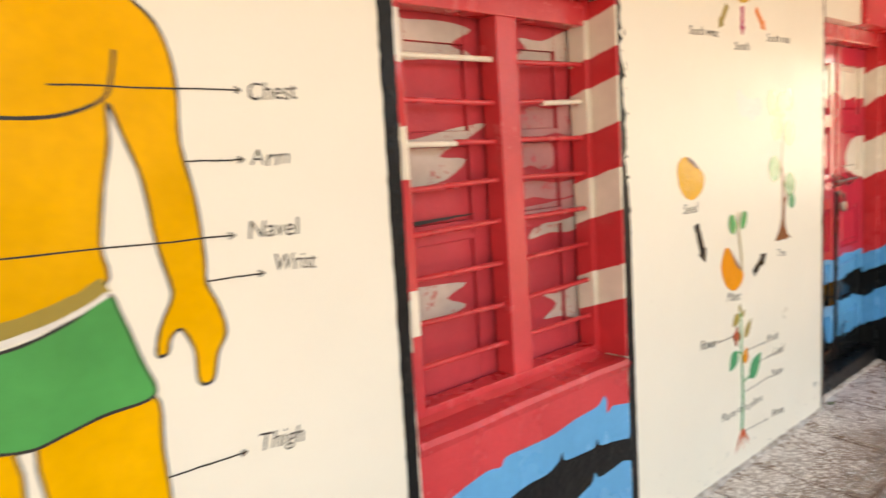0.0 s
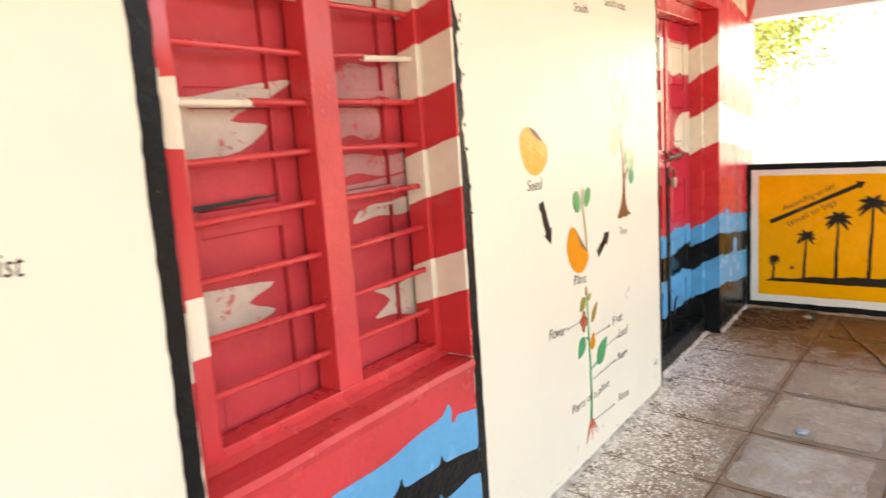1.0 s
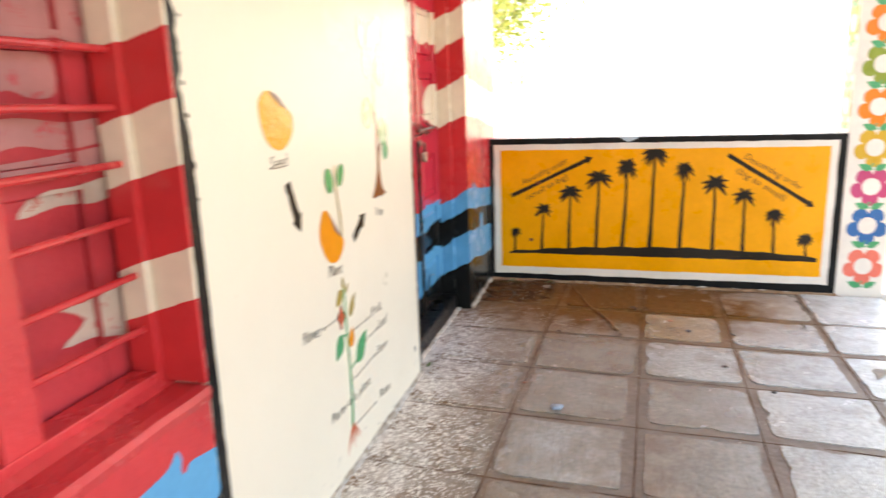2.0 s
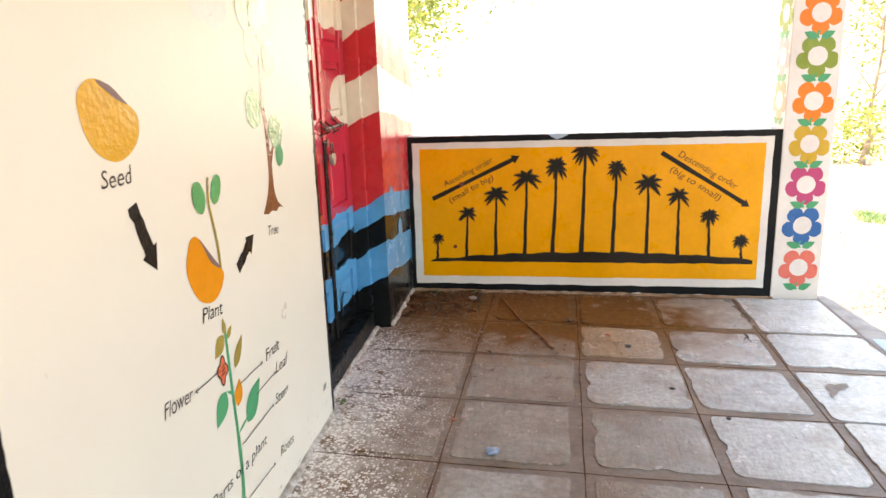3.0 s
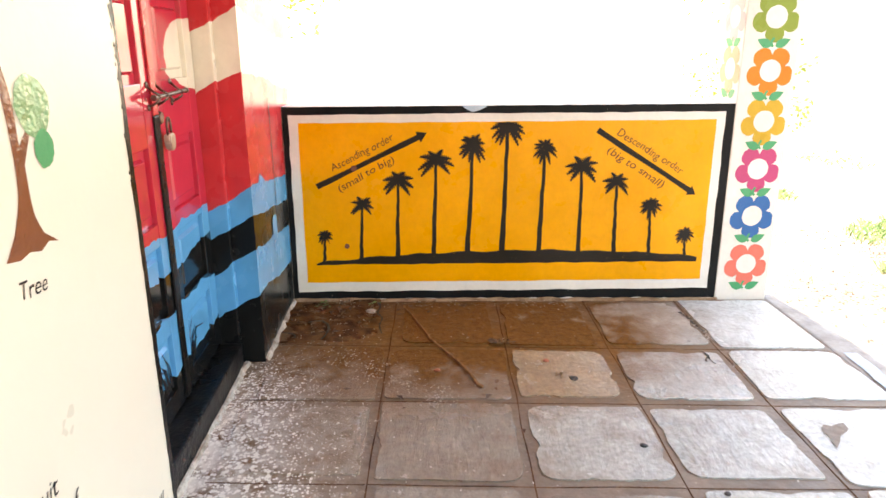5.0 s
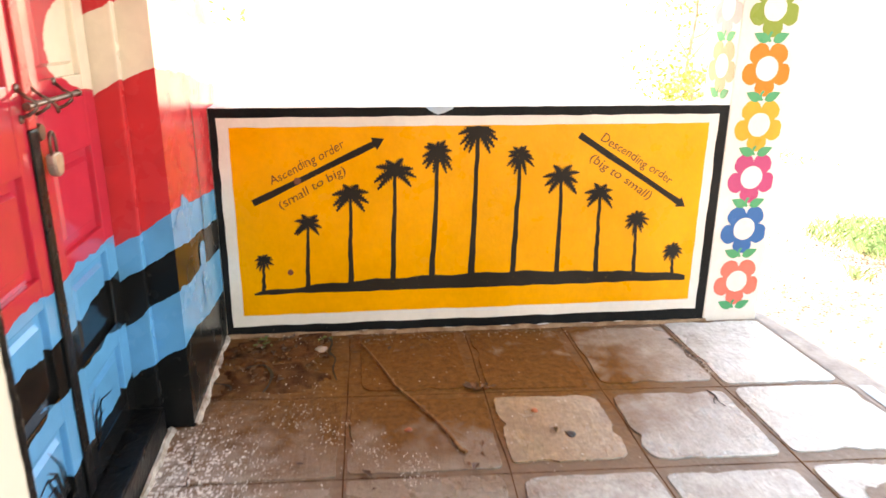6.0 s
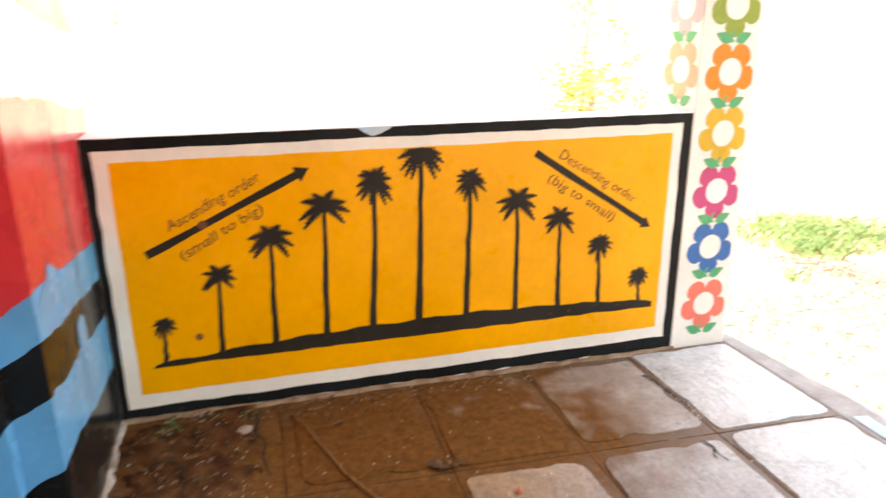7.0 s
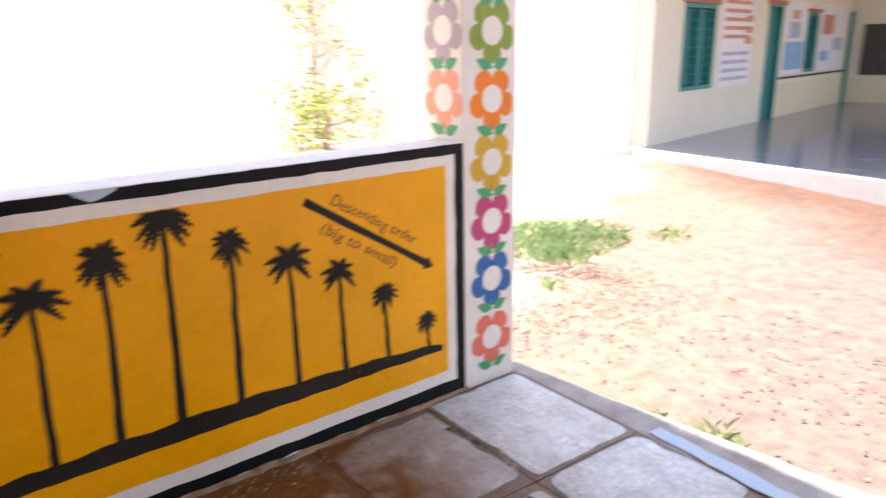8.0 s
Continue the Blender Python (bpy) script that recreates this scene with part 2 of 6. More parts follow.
def earth_material():
    m, nt, b = nodes_of("sandy_earth")
    col = ramp(nt, noise_at(nt, 0.5, 6), [(0.3, (0.36, 0.25, 0.19)), (0.55, (0.45, 0.345, 0.285)), (0.75, (0.53, 0.43, 0.375))])
    col = mix(nt, 0.6, col, ramp(nt, noise_at(nt, 14, 8, rough=0.7), [(0.3, grey(0.6)), (0.7, grey(1.05))]), "MULTIPLY")
    col = mix(nt, ramp(nt, noise_at(nt, 2.2, 8, rough=0.68), [(0.48, grey(0)), (0.66, grey(0.7))]), col, (0.33, 0.225, 0.17))
    pos = nt.nodes.new("ShaderNodeNewGeometry").outputs["Position"]
    sep = nt.nodes.new("ShaderNodeSeparateXYZ")
    nt.links.new(pos, sep.inputs[0])
    # pinkish ground by the verandah, red earth farther out; shade put into darker colours
    edge = maths(nt, "SUBTRACT", maths(nt, "MULTIPLY", sep.outputs["Y"], -0.5), sep.outputs["X"])
    edge = maths(nt, "ADD", maths(nt, "ADD", edge, 6.0), maths(nt, "MULTIPLY", maths(nt, "SUBTRACT", noise_at(nt, 0.9, 6, rough=0.65), 0.5), 3.0))
    grit = noise_at(nt, 9, 8, rough=0.7)
    shaded_earth = ramp(nt, grit, [(0.3, (0.080, 0.062, 0.055)), (0.7, (0.160, 0.128, 0.114))])
    reddish = ramp(nt, grit, [(0.3, (0.12, 0.078, 0.062)), (0.7, (0.21, 0.148, 0.120))])
    col = mix(nt, maths(nt, "MULTIPLY", maths(nt, "ADD", edge, 0.3), 1.1, True), col, reddish)
    here = maths(nt, "MULTIPLY", maths(nt, "SUBTRACT", sep.outputs["X"], 3.4), 1.2, True)
    near = maths(nt, "SUBTRACT", maths(nt, "MULTIPLY", sep.outputs["Y"], -0.35), sep.outputs["X"])
    near = maths(nt, "ADD", maths(nt, "ADD", near, 5.1), maths(nt, "MULTIPLY", maths(nt, "SUBTRACT", noise_at(nt, 1.1, 6, rough=0.65), 0.5), 2.6))
    col = mix(nt, maths(nt, "MULTIPLY", here, maths(nt, "MULTIPLY", near, 1.3, True)), col, shaded_earth)
    far_out = maths(nt, "SUBTRACT", maths(nt, "MULTIPLY", sep.outputs["Y"], -1.0), maths(nt, "MULTIPLY", sep.outputs["X"], 0.55))
    far_out = maths(nt, "ADD", maths(nt, "SUBTRACT", far_out, 1.85), maths(nt, "MULTIPLY", maths(nt, "SUBTRACT", noise_at(nt, 0.7, 6, rough=0.65), 0.5), 2.4))
    red = ramp(nt, grit, [(0.3, (0.062, 0.032, 0.023)), (0.7, (0.120, 0.066, 0.047))])
    col = mix(nt, maths(nt, "MULTIPLY", here, maths(nt, "MULTIPLY", far_out, 1.1, True)), col, red)
    nt.links.new(col, b.inputs["Base Color"])
    b.inputs["Roughness"].default_value = 0.9
    bump(nt, b, maths(nt, "ADD", noise_at(nt, 30, 7), maths(nt, "MULTIPLY", noise_at(nt, 4, 4), 2.0)), 0.6, 0.03)
    return m


def leaf_material(name, a, b_color):
    m, nt, b = nodes_of(name)
    rnd = nt.nodes.new("ShaderNodeNewGeometry").outputs["Random Per Island"]
    nt.links.new(ramp(nt, rnd, [(0.0, a), (1.0, b_color)]), b.inputs["Base Color"])
    b.inputs["Roughness"].default_value = 0.5
    b.inputs["Transmission Weight"].default_value = 0.0
    return m


M = {
    "cream": wall_paint("cream_wall_paint", (0.80, 0.73, 0.60)),
    "red": gloss_paint("red_enamel", RED, 0.24, relief=0.45, wear=0.2, sheen=0.45),
    "old_red": gloss_paint("weathered_red_enamel", (0.52, 0.040, 0.052), 0.42, relief=0.5, wear=0.35, worn=(0.26, 0.07, 0.06), worn_at=0.66, sheen=0.25),
    "cream_enamel": gloss_paint("cream_enamel", CREAM, 0.28, worn=(0.45, 0.36, 0.30), worn_at=0.72),
    "blue": gloss_paint("sky_blue_enamel", BLUE, 0.24, sheen=0.4),
    "black": gloss_paint("black_enamel", (0.0045, 0.004, 0.004), 0.3, relief=0.9, worn=(0.16, 0.13, 0.10), worn_at=0.68, sheen=0.16),
    "tar": gloss_paint("black_border_enamel", (0.007, 0.007, 0.007), 0.38, relief=0.8, worn=(0.10, 0.085, 0.07), worn_at=0.66, sheen=0.08),
    "white": gloss_paint("white_border_enamel", (0.78, 0.72, 0.64), 0.32),
    "yellow": gloss_paint("golden_yellow_enamel", (0.90, 0.37, 0.0), 0.30, relief=0.3),
    "ink": gloss_paint("black_lettering_paint", (0.022, 0.018, 0.016), 0.4),
    "brown_ink": gloss_paint("dark_brown_lettering_paint", (0.10, 0.03, 0.012), 0.4),
    "palm": gloss_paint("sooty_black_paint", (0.022, 0.016, 0.011), 0.42, worn=(0.12, 0.075, 0.02), worn_at=0.64, sheen=0.1),
    "orange": gloss_paint("orange_yellow_paint", (0.84, 0.41, 0.0), 0.42, wear=0.2, sheen=0.12),
    "green": gloss_paint("bright_green_paint", (0.045, 0.34, 0.075), 0.35, wear=0.25),
    "bean": gloss_paint("deep_orange_paint", (0.80, 0.27, 0.003), 0.35, wear=0.2),
    "olive": gloss_paint("olive_paint", (0.34, 0.24, 0.04), 0.35),
    "leaf": gloss_paint("leaf_green_paint", (0.05, 0.33, 0.14), 0.3),
    "seed": gloss_paint("golden_seed_paint", (0.80, 0.40, 0.02), 0.14, relief=0.5, wear=0.3, sheen=0.5),
    "mauve": gloss_paint("mauve_brown_paint", (0.22, 0.13, 0.12), 0.35),
    "bark": gloss_paint("brown_trunk_paint", (0.20, 0.065, 0.035), 0.18, relief=0.8, sheen=0.7),
    # leaf clump green with the sky's glare mixed into its colour
    "glare_green": gloss_paint("glare_green_paint", (0.52, 0.60, 0.30), 0.14, relief=0.5, sheen=0.9),
    "clump_green": gloss_paint("thick_green_paint", (0.20, 0.42, 0.21), 0.16, wear=0.3, relief=0.9, sheen=1.0),
    "clump_leaf": gloss_paint("thick_leaf_paint", (0.05, 0.36, 0.12), 0.2, wear=0.3, relief=0.9, sheen=0.7),
    "pale_bark": gloss_paint("pale_brown_paint", (0.56, 0.40, 0.28), 0.15, relief=0.6, sheen=0.9),
    "root": gloss_paint("orange_red_paint", (0.68, 0.13, 0.05), 0.35),
    "violet": gloss_paint("violet_blue_lettering", (0.10, 0.08, 0.32), 0.4),
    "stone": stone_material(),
    "tan_stone": stone_material("tan_flagstone", ((0.42, 0.29, 0.165),) * 4, False),
    "mortar": mortar_material(),
    "cement": plain("worn_cement", (0.42, 0.40, 0.37), (0.26, 0.24, 0.22), 0.55, 9),
    "pale_blue": plain("faded_blue_paint", (0.36, 0.53, 0.68), (0.50, 0.55, 0.58), 0.5, 9),
    "lilac": wall_paint("pale_lilac_wall_paint", (0.66, 0.60, 0.62)),
    "plaster": plain("white_plaster", (0.76, 0.73, 0.68), (0.68, 0.64, 0.58), 0.7, 3, relief=0.15),
    "thin_cream": gloss_paint("thin_cream_paint", (0.60, 0.47, 0.39), 0.4, wear=0.45, worn=(0.42, 0.12, 0.10), worn_at=0.60),
    "pink_wash": gloss_paint("thin_pinkish_cream_paint", (0.54, 0.23, 0.22), 0.4, wear=0.4, worn=(0.46, 0.06, 0.07), worn_at=0.58),
    "steel": plain("dull_steel", (0.26, 0.20, 0.17), (0.14, 0.08, 0.06), 0.32, 40, 0.9, 0.15),
    "brass": plain("worn_brass", (0.82, 0.78, 0.68), (0.60, 0.54, 0.44), 0.32, 50, 0.8, 0.15),
    "earth": earth_material(),
    "lime": plain("crumbled_lime", (0.66, 0.61, 0.54), (0.26, 0.20, 0.15), 0.8, 22, relief=0.9),
    "brown_crust": plain("earth_stained_lime", (0.40, 0.27, 0.17), (0.20, 0.11, 0.06), 0.7, 16, relief=0.7),
    "dark_earth": plain("dark_loose_earth", (0.165, 0.078, 0.030), (0.045, 0.018, 0.008), 0.75, 14, relief=0.9),
    "twig": plain("dry_twig", (0.34, 0.19, 0.095), (0.17, 0.085, 0.038), 0.7, 30),
    "litter": leaf_material("dry_leaf", (0.15, 0.072, 0.030), (0.05, 0.024, 0.014)),
    "yard_litter": leaf_material("dry_brown_leaf", (0.12, 0.080, 0.058), (0.045, 0.030, 0.023)),
    "foliage": leaf_material("tree_leaf", (0.15, 0.23, 0.04), (0.38, 0.42, 0.09)),
    "grass": leaf_material("grass_blade", (0.13, 0.25, 0.09), (0.29, 0.39, 0.18)),
    "green_sprig": leaf_material("sprig_leaf", (0.07, 0.13, 0.03), (0.14, 0.20, 0.06)),
    "tree_bark": plain("tree_bark", (0.40, 0.33, 0.25), (0.24, 0.19, 0.14), 0.85, 8, relief=0.8),
    "pebble": leaf_material("pale_grit", (0.58, 0.53, 0.46), (0.30, 0.24, 0.19)),
    "scrap": plain("blue_plastic", (0.14, 0.28, 0.46), (0.30, 0.36, 0.44), 0.35, 30),
    "orange_scrap": plain("orange_peel", (0.46, 0.13, 0.05), (0.30, 0.08, 0.035), 0.5, 30),
    "teal": gloss_paint("teal_enamel", (0.02, 0.19, 0.19), 0.35),
    "far_floor": plain("polished_grey_floor", (0.25, 0.27, 0.30), (0.19, 0.20, 0.22), 0.16, 2, relief=0.05),
    "far_cream": wall_paint("pale_cream_distemper", (0.66, 0.60, 0.50), 0.6),
    "far_dado": wall_paint("buff_dado_paint", (0.62, 0.53, 0.38), 0.5),
    "dark_board": plain("dark_slate_board", (0.04, 0.035, 0.03), None, 0.5, 6),
    "paper": plain("white_poster_paper", (0.74, 0.72, 0.74), (0.66, 0.64, 0.68), 0.5, 5),
    "poster_red": plain("poster_red_print", (0.62, 0.25, 0.17), None, 0.5, 9),
    "poster_blue": plain("poster_blue_print", (0.22, 0.42, 0.66), None, 0.5, 9),
    "poster_grey": plain("poster_grey_print", (0.42, 0.44, 0.58), None, 0.5, 9),
    "brick_red": plain("brick_red_paint", (0.36, 0.12, 0.06), None, 0.5, 9),
}
for k in ("dark_earth", "brown_crust", "twig", "cement"):
    M[k].node_tree.nodes["Principled BSDF"].inputs["Specular IOR Level"].default_value = 0.1
LOW = [(0.0, BLACK), (0.27, BLUE), (0.48, BLACK), (0.62, BLUE), (0.75, RED), (1.20, CREAM), (1.43, RED), (1.66, CREAM), (1.85, RED)]
DOOR = [(0.0, BLACK), (0.24, BLUE), (0.45, BLACK), (0.60, BLUE), (0.735, RED), (1.66, CREAM), (1.85, RED)]
M["door_waves"] = wave_paint("door_wave_enamel", DOOR, 0.045, 0.0, blob=(4.91, 1.315, 0.28, 0.128), gloss=0.7, red=(0.57, 0.032, 0.062))
M["side_waves"] = wave_paint("jamb_wave_enamel", LOW + [(2.12, CREAM), (2.3, RED)], 0.03, 0.13, rough=0.24, rise=0.6, gloss=0.20)
NICHE = [(0.0, RED), (0.935, CREAM), (1.05, RED), (1.238, CREAM), (1.372, RED), (1.525, CREAM), (1.678, RED), (1.78, CREAM), (1.905, RED)]
M["niche_stripes"] = wave_paint("niche_stripe_enamel", NICHE, 0.012, 0.0, 2.085, rise=0.30)
STILE = [(0.0, RED), (0.98, CREAM), (1.105, RED), (1.414, CREAM), (1.55, RED), (1.718, CREAM), (1.86, RED)]
M["stile_stripes"] = wave_paint("stile_stripe_enamel", STILE, 0.012, 0.0, 1.2)


# ---- building helpers ----
from mathutils.geometry import tessellate_polygon

W, C, P = 1.478, 1.452, 5.75      # faces of the long wall, of the wall past the door, and of the parapet


def floor_z(x, y):
    return 0.045 - 0.012 * x + 0.018 * y


def part(name, bm, material, parent=None, label="", smooth=False):
    me = bpy.data.meshes.new(name)
    bmesh.ops.recalc_face_normals(bm, faces=bm.faces)
    bm.to_mesh(me)
    bm.free()
    for m in material if isinstance(material, (list, tuple)) else [material]:
        me.materials.append(m)
    if smooth:
        for p in me.polygons:
            p.use_smooth = True
    ob = new(name, me)
    ob.parent = parent
    return tagged(ob, label) if label else ob


def thing(name, label, category, at=(0, 0, 0), group="", kind=""):
    ob = new(name)
    ob.location = at
    return tagged(ob, label, category, group, kind)


def box(bm, x0, x1, y0, y1, z0, z1, bevel=0.0, m=None):
    r = bmesh.ops.create_cube(bm, size=1)
    vs = r["verts"]
    for v in vs:
        v.co = Vector(((x0, x1)[v.co.x > 0], (y0, y1)[v.co.y > 0], (z0, z1)[v.co.z > 0]))
        if m:
            v.co = m @ v.co
    if bevel:
        es = list({e for v in vs for e in v.link_edges})
        bmesh.ops.bevel(bm, geom=es, offset=bevel, segments=2, affect="EDGES", profile=0.6)
    return vs


def boxed(name, dims, material, parent=None, label="", bevel=0.0):
    bm = bmesh.new()
    box(bm, *dims, bevel)
    return part(name, bm, material, parent, label)


def rod(bm, a, b, r0, r1=None, sides=8):
    a, b = Vector(a), Vector(b)
    d = (b - a)
    m = Matrix.Translation((a + b) / 2) @ d.to_track_quat("Z", "Y").to_matrix().to_4x4()
    bmesh.ops.create_cone(bm, cap_ends=True, segments=sides, radius1=r0, radius2=r1 or r0, depth=d.length, matrix=m)


def tube(bm, pts, radii, sides=8):
    rings = []
    for i, p in enumerate(pts):
        d = (Vector(pts[min(i + 1, len(pts) - 1)]) - Vector(pts[max(i - 1, 0)])).normalized()
        s = d.cross(Vector((0, 0.3, 1))).normalized()
        t = d.cross(s)
        rings.append([bm.verts.new(Vector(p) + (s * math.cos(6.2832 * k / sides) + t * math.sin(6.2832 * k / sides)) * radii[i]) for k in range(sides)])
    for a, b in zip(rings, rings[1:]):
        for k in range(sides):
            bm.faces.new([a[k], a[(k + 1) % sides], b[(k + 1) % sides], b[k]])
    bm.faces.new(rings[0])
    bm.faces.new(rings[-1][::-1])


def pierced(name, x0, x1, z0, z1, y0, y1, holes, material, parent=None):
    """A wall along x with openings that go right through; holes are (x0, x1, z0, z1)."""
    xs = sorted({x0, x1, *[h[0] for h in holes], *[h[1] for h in holes]})
    zs = sorted({z0, z1, *[h[2] for h in holes], *[h[3] for h in holes]})
    solid = {}
    for i in range(len(xs) - 1):
        for k in range(len(zs) - 1):
            cx, cz = (xs[i] + xs[i + 1]) / 2, (zs[k] + zs[k + 1]) / 2
            solid[i, k] = not any(h[0] < cx < h[1] and h[2] < cz < h[3] for h in holes)
    bm = bmesh.new()
    vs = {}

    def v(i, y, k):
        key = (i, y, k)
        if key not in vs:
            vs[key] = bm.verts.new((xs[i], y, zs[k]))
        return vs[key]
    for (i, k), s in solid.items():
        if not s:
            continue
        for y in (y0, y1):
            bm.faces.new([v(i, y, k), v(i + 1, y, k), v(i + 1, y, k + 1), v(i, y, k + 1)])
        for di, dk, e in ((-1, 0, ((i, k), (i, k + 1))), (1, 0, ((i + 1, k), (i + 1, k + 1))), (0, -1, ((i, k), (i + 1, k))), (0, 1, ((i, k + 1), (i + 1, k + 1)))):
            if not solid.get((i + di, k + dk), False):
                (a, b), (c, d) = e
                bm.faces.new([v(a, y0, b), v(c, y0, d), v(c, y1, d), v(a, y1, b)])
    return part(name, bm, material, parent)


# flat paint: outlines in the plane of a wall, lifted by the thickness of the coats
def on_wall(u, v, d):
    return (u, W - d * 0.3, v)


def moved(du, dv, stretch=1.0, about=0.0):
    """The long wall's plane for a picture that stands a little aside of where it was drawn."""
    return lambda u, v, d: on_wall(u + du, about + (v - about) * stretch + dv, d)


on_chart = moved(-0.006, 0.0, 1.018, 1.492)
on_seed, on_bean = moved(0.008, 0.0), moved(0.018, -0.004)
on_tree, on_plant, on_compass = moved(0.025, 0.004), moved(0.021, -0.017), moved(0.008, 0.013)


def on_parapet(u, v, d):
    return (P - d * 0.35, 1.370 + (u - 1.370) * 0.9913, v)      # the mural is a little narrower than drawn


def fill(bm, pts, plane, d, mat=0):
    ring = [Vector((u, v, 0)) for u, v in pts]
    vs = [bm.verts.new(plane(u, v, d)) for u, v in pts]
    for tri in tessellate_polygon([ring]):
        if len(set(tri)) == 3:
            f = bm.faces.new([vs[i] for i in tri])
            f.material_index = mat


def curvy(pts, steps=5, closed=True):
    out, n = [], len(pts)
    for i in range(n if closed else n - 1):
        g = [pts[(i + k) % n] if closed else pts[min(max(i + k, 0), n - 1)] for k in (-1, 0, 1, 2)]
        for s in range(steps):
            t = s / steps
            out.append(tuple(0.5 * (2 * g[1][c] + (g[2][c] - g[0][c]) * t + (2 * g[0][c] - 5 * g[1][c] + 4 * g[2][c] - g[3][c]) * t * t
                                    + (3 * g[1][c] - g[0][c] - 3 * g[2][c] + g[3][c]) * t ** 3) for c in (0, 1)))
    if not closed:
        out.append(pts[-1])
    return out


def ribbon(pts, w0, w1=None, wobble=0.12):
    w1 = w0 if w1 is None else w1
    a, b, n = [], [], len(pts)
    for i, p in enumerate(pts):
        q0, q1 = pts[max(i - 1, 0)], pts[min(i + 1, n - 1)]
        dx, dy = q1[0] - q0[0], q1[1] - q0[1]
        k = math.hypot(dx, dy) or 1
        w = (w0 + (w1 - w0) * i / max(1, n - 1)) / 2 * (1 + random.uniform(-wobble, wobble))
        a.append((p[0] - dy / k * w, p[1] + dx / k * w))
        b.append((p[0] + dy / k * w, p[1] - dx / k * w))
    return a + b[::-1]


def line(a, b, n=8, sag=0.002):
    return [(a[0] + (b[0] - a[0]) * i / n + random.uniform(-sag, sag), a[1] + (b[1] - a[1]) * i / n + random.uniform(-sag, sag)) for i in range(n + 1)]


def disc(u, v, r, r2=None, n=24, turn=0.0, rough=0.0):
    r2 = r2 or r
    c, s = math.cos(turn), math.sin(turn)
    out = []
    for i in range(n):
        a = 2 * math.pi * i / n
        k = 1 + random.uniform(-rough, rough)
        x, y = r * k * math.cos(a), r2 * k * math.sin(a)
        out.append((u + x * c - y * s, v + x * s + y * c))
    return out


def leaf_shape(u, v, length, width, angle, n=8):
    c, s = math.cos(angle), math.sin(angle)
    top = [(length * i / n, width / 2 * math.sin(math.pi * (i / n) ** 0.75)) for i in range(n + 1)]
    ring = top + [(x, -y) for x, y in top[-2:0:-1]]
    return [(u + x * c - y * s, v + x * s + y * c) for x, y in ring]


def painted(name, pts, material, parent, plane, d=0.003, label=""):
    bm = bmesh.new()
    fill(bm, pts, plane, d)
    return part(name, bm, material, parent, label)


def painted_arrow(a, b, width, head, parent, plane, material, label="", d=0.003):
    dx, dy = b[0] - a[0], b[1] - a[1]
    k = math.hypot(dx, dy)
    dx, dy = dx / k, dy / k
    neck = (b[0] - dx * head, b[1] - dy * head)
    bm = bmesh.new()
    fill(bm, ribbon(line(a, neck, 7, width * 0.04), width), plane, d)
    h = head * 0.62
    fill(bm, [(neck[0] - dy * h, neck[1] + dx * h), b, (neck[0] + dy * h, neck[1] - dx * h), (neck[0] - dx * head * 0.06, neck[1] - dy * head * 0.06)], plane, d + 0.0006)
    return part("painted_arrow", bm, material, parent, label)


def thin_arrow(a, b, parent, plane, material, width=0.004, head=0.014, d=0.003):
    dx, dy = b[0] - a[0], b[1] - a[1]
    k = math.hypot(dx, dy)
    dx, dy = dx / k * head, dy / k * head
    bm = bmesh.new()
    fill(bm, ribbon(line(a, b, 8, 0.0012), width), plane, d)
    for s in (1, -1):
        tip = (b[0] - dx * 0.9 - s * dy * 0.5, b[1] - dy * 0.9 + s * dx * 0.5)
        fill(bm, ribbon([tip, b], width), plane, d + 0.0004 * (2 + s))
    return part("pointer_arrow", bm, material, parent, "thin black hand-drawn pointer arrow")


def lettering(text, a, b, rise, parent, plane, material, d=0.003, lean=0.12, thin=0.0, label=""):
    """Hand-painted words along the line from a to b; rise is the height of a capital."""
    cu = bpy.data.curves.new("lettering", "FONT")
    cu.body, cu.size, cu.offset, cu.shear, cu.resolution_u = text, 1.0, thin, lean, 3
    ob = new("lettering", cu)
    me = bpy.data.meshes.new_from_object(ob.evaluated_get(bpy.context.evaluated_depsgraph_get()))
    bpy.data.objects.remove(ob)
    xs = [v.co.x for v in me.vertices]
    x0, x1 = min(xs), max(xs)
    dx, dy = b[0] - a[0], b[1] - a[1]
    k = math.hypot(dx, dy)
    ux, uy = dx / k, dy / k
    side = -1 if plane is on_parapet else 1
    nx, ny = -uy * side, ux * side
    for v in me.vertices:
        s, h = (v.co.x - x0) / (x1 - x0) * k, v.co.y / 0.72 * rise
        h += 0.05 * rise * math.sin(s * 31.0 + len(text))
        q = Vector((s / rise * 1.1, h / rise * 1.1, len(text) * 0.7))
        s, h = s + 0.10 * rise * noise.noise(q), h + 0.10 * rise * noise.noise(q + Vector((7, 3, 1)))
        v.co = plane(a[0] + ux * s + nx * h, a[1] + uy * s + ny * h, d)
    me.materials.append(material)
    ob = new("painted_lettering", me)
    ob.parent = parent
    return tagged(ob, label or 'hand-painted word reading "%s"' % text)


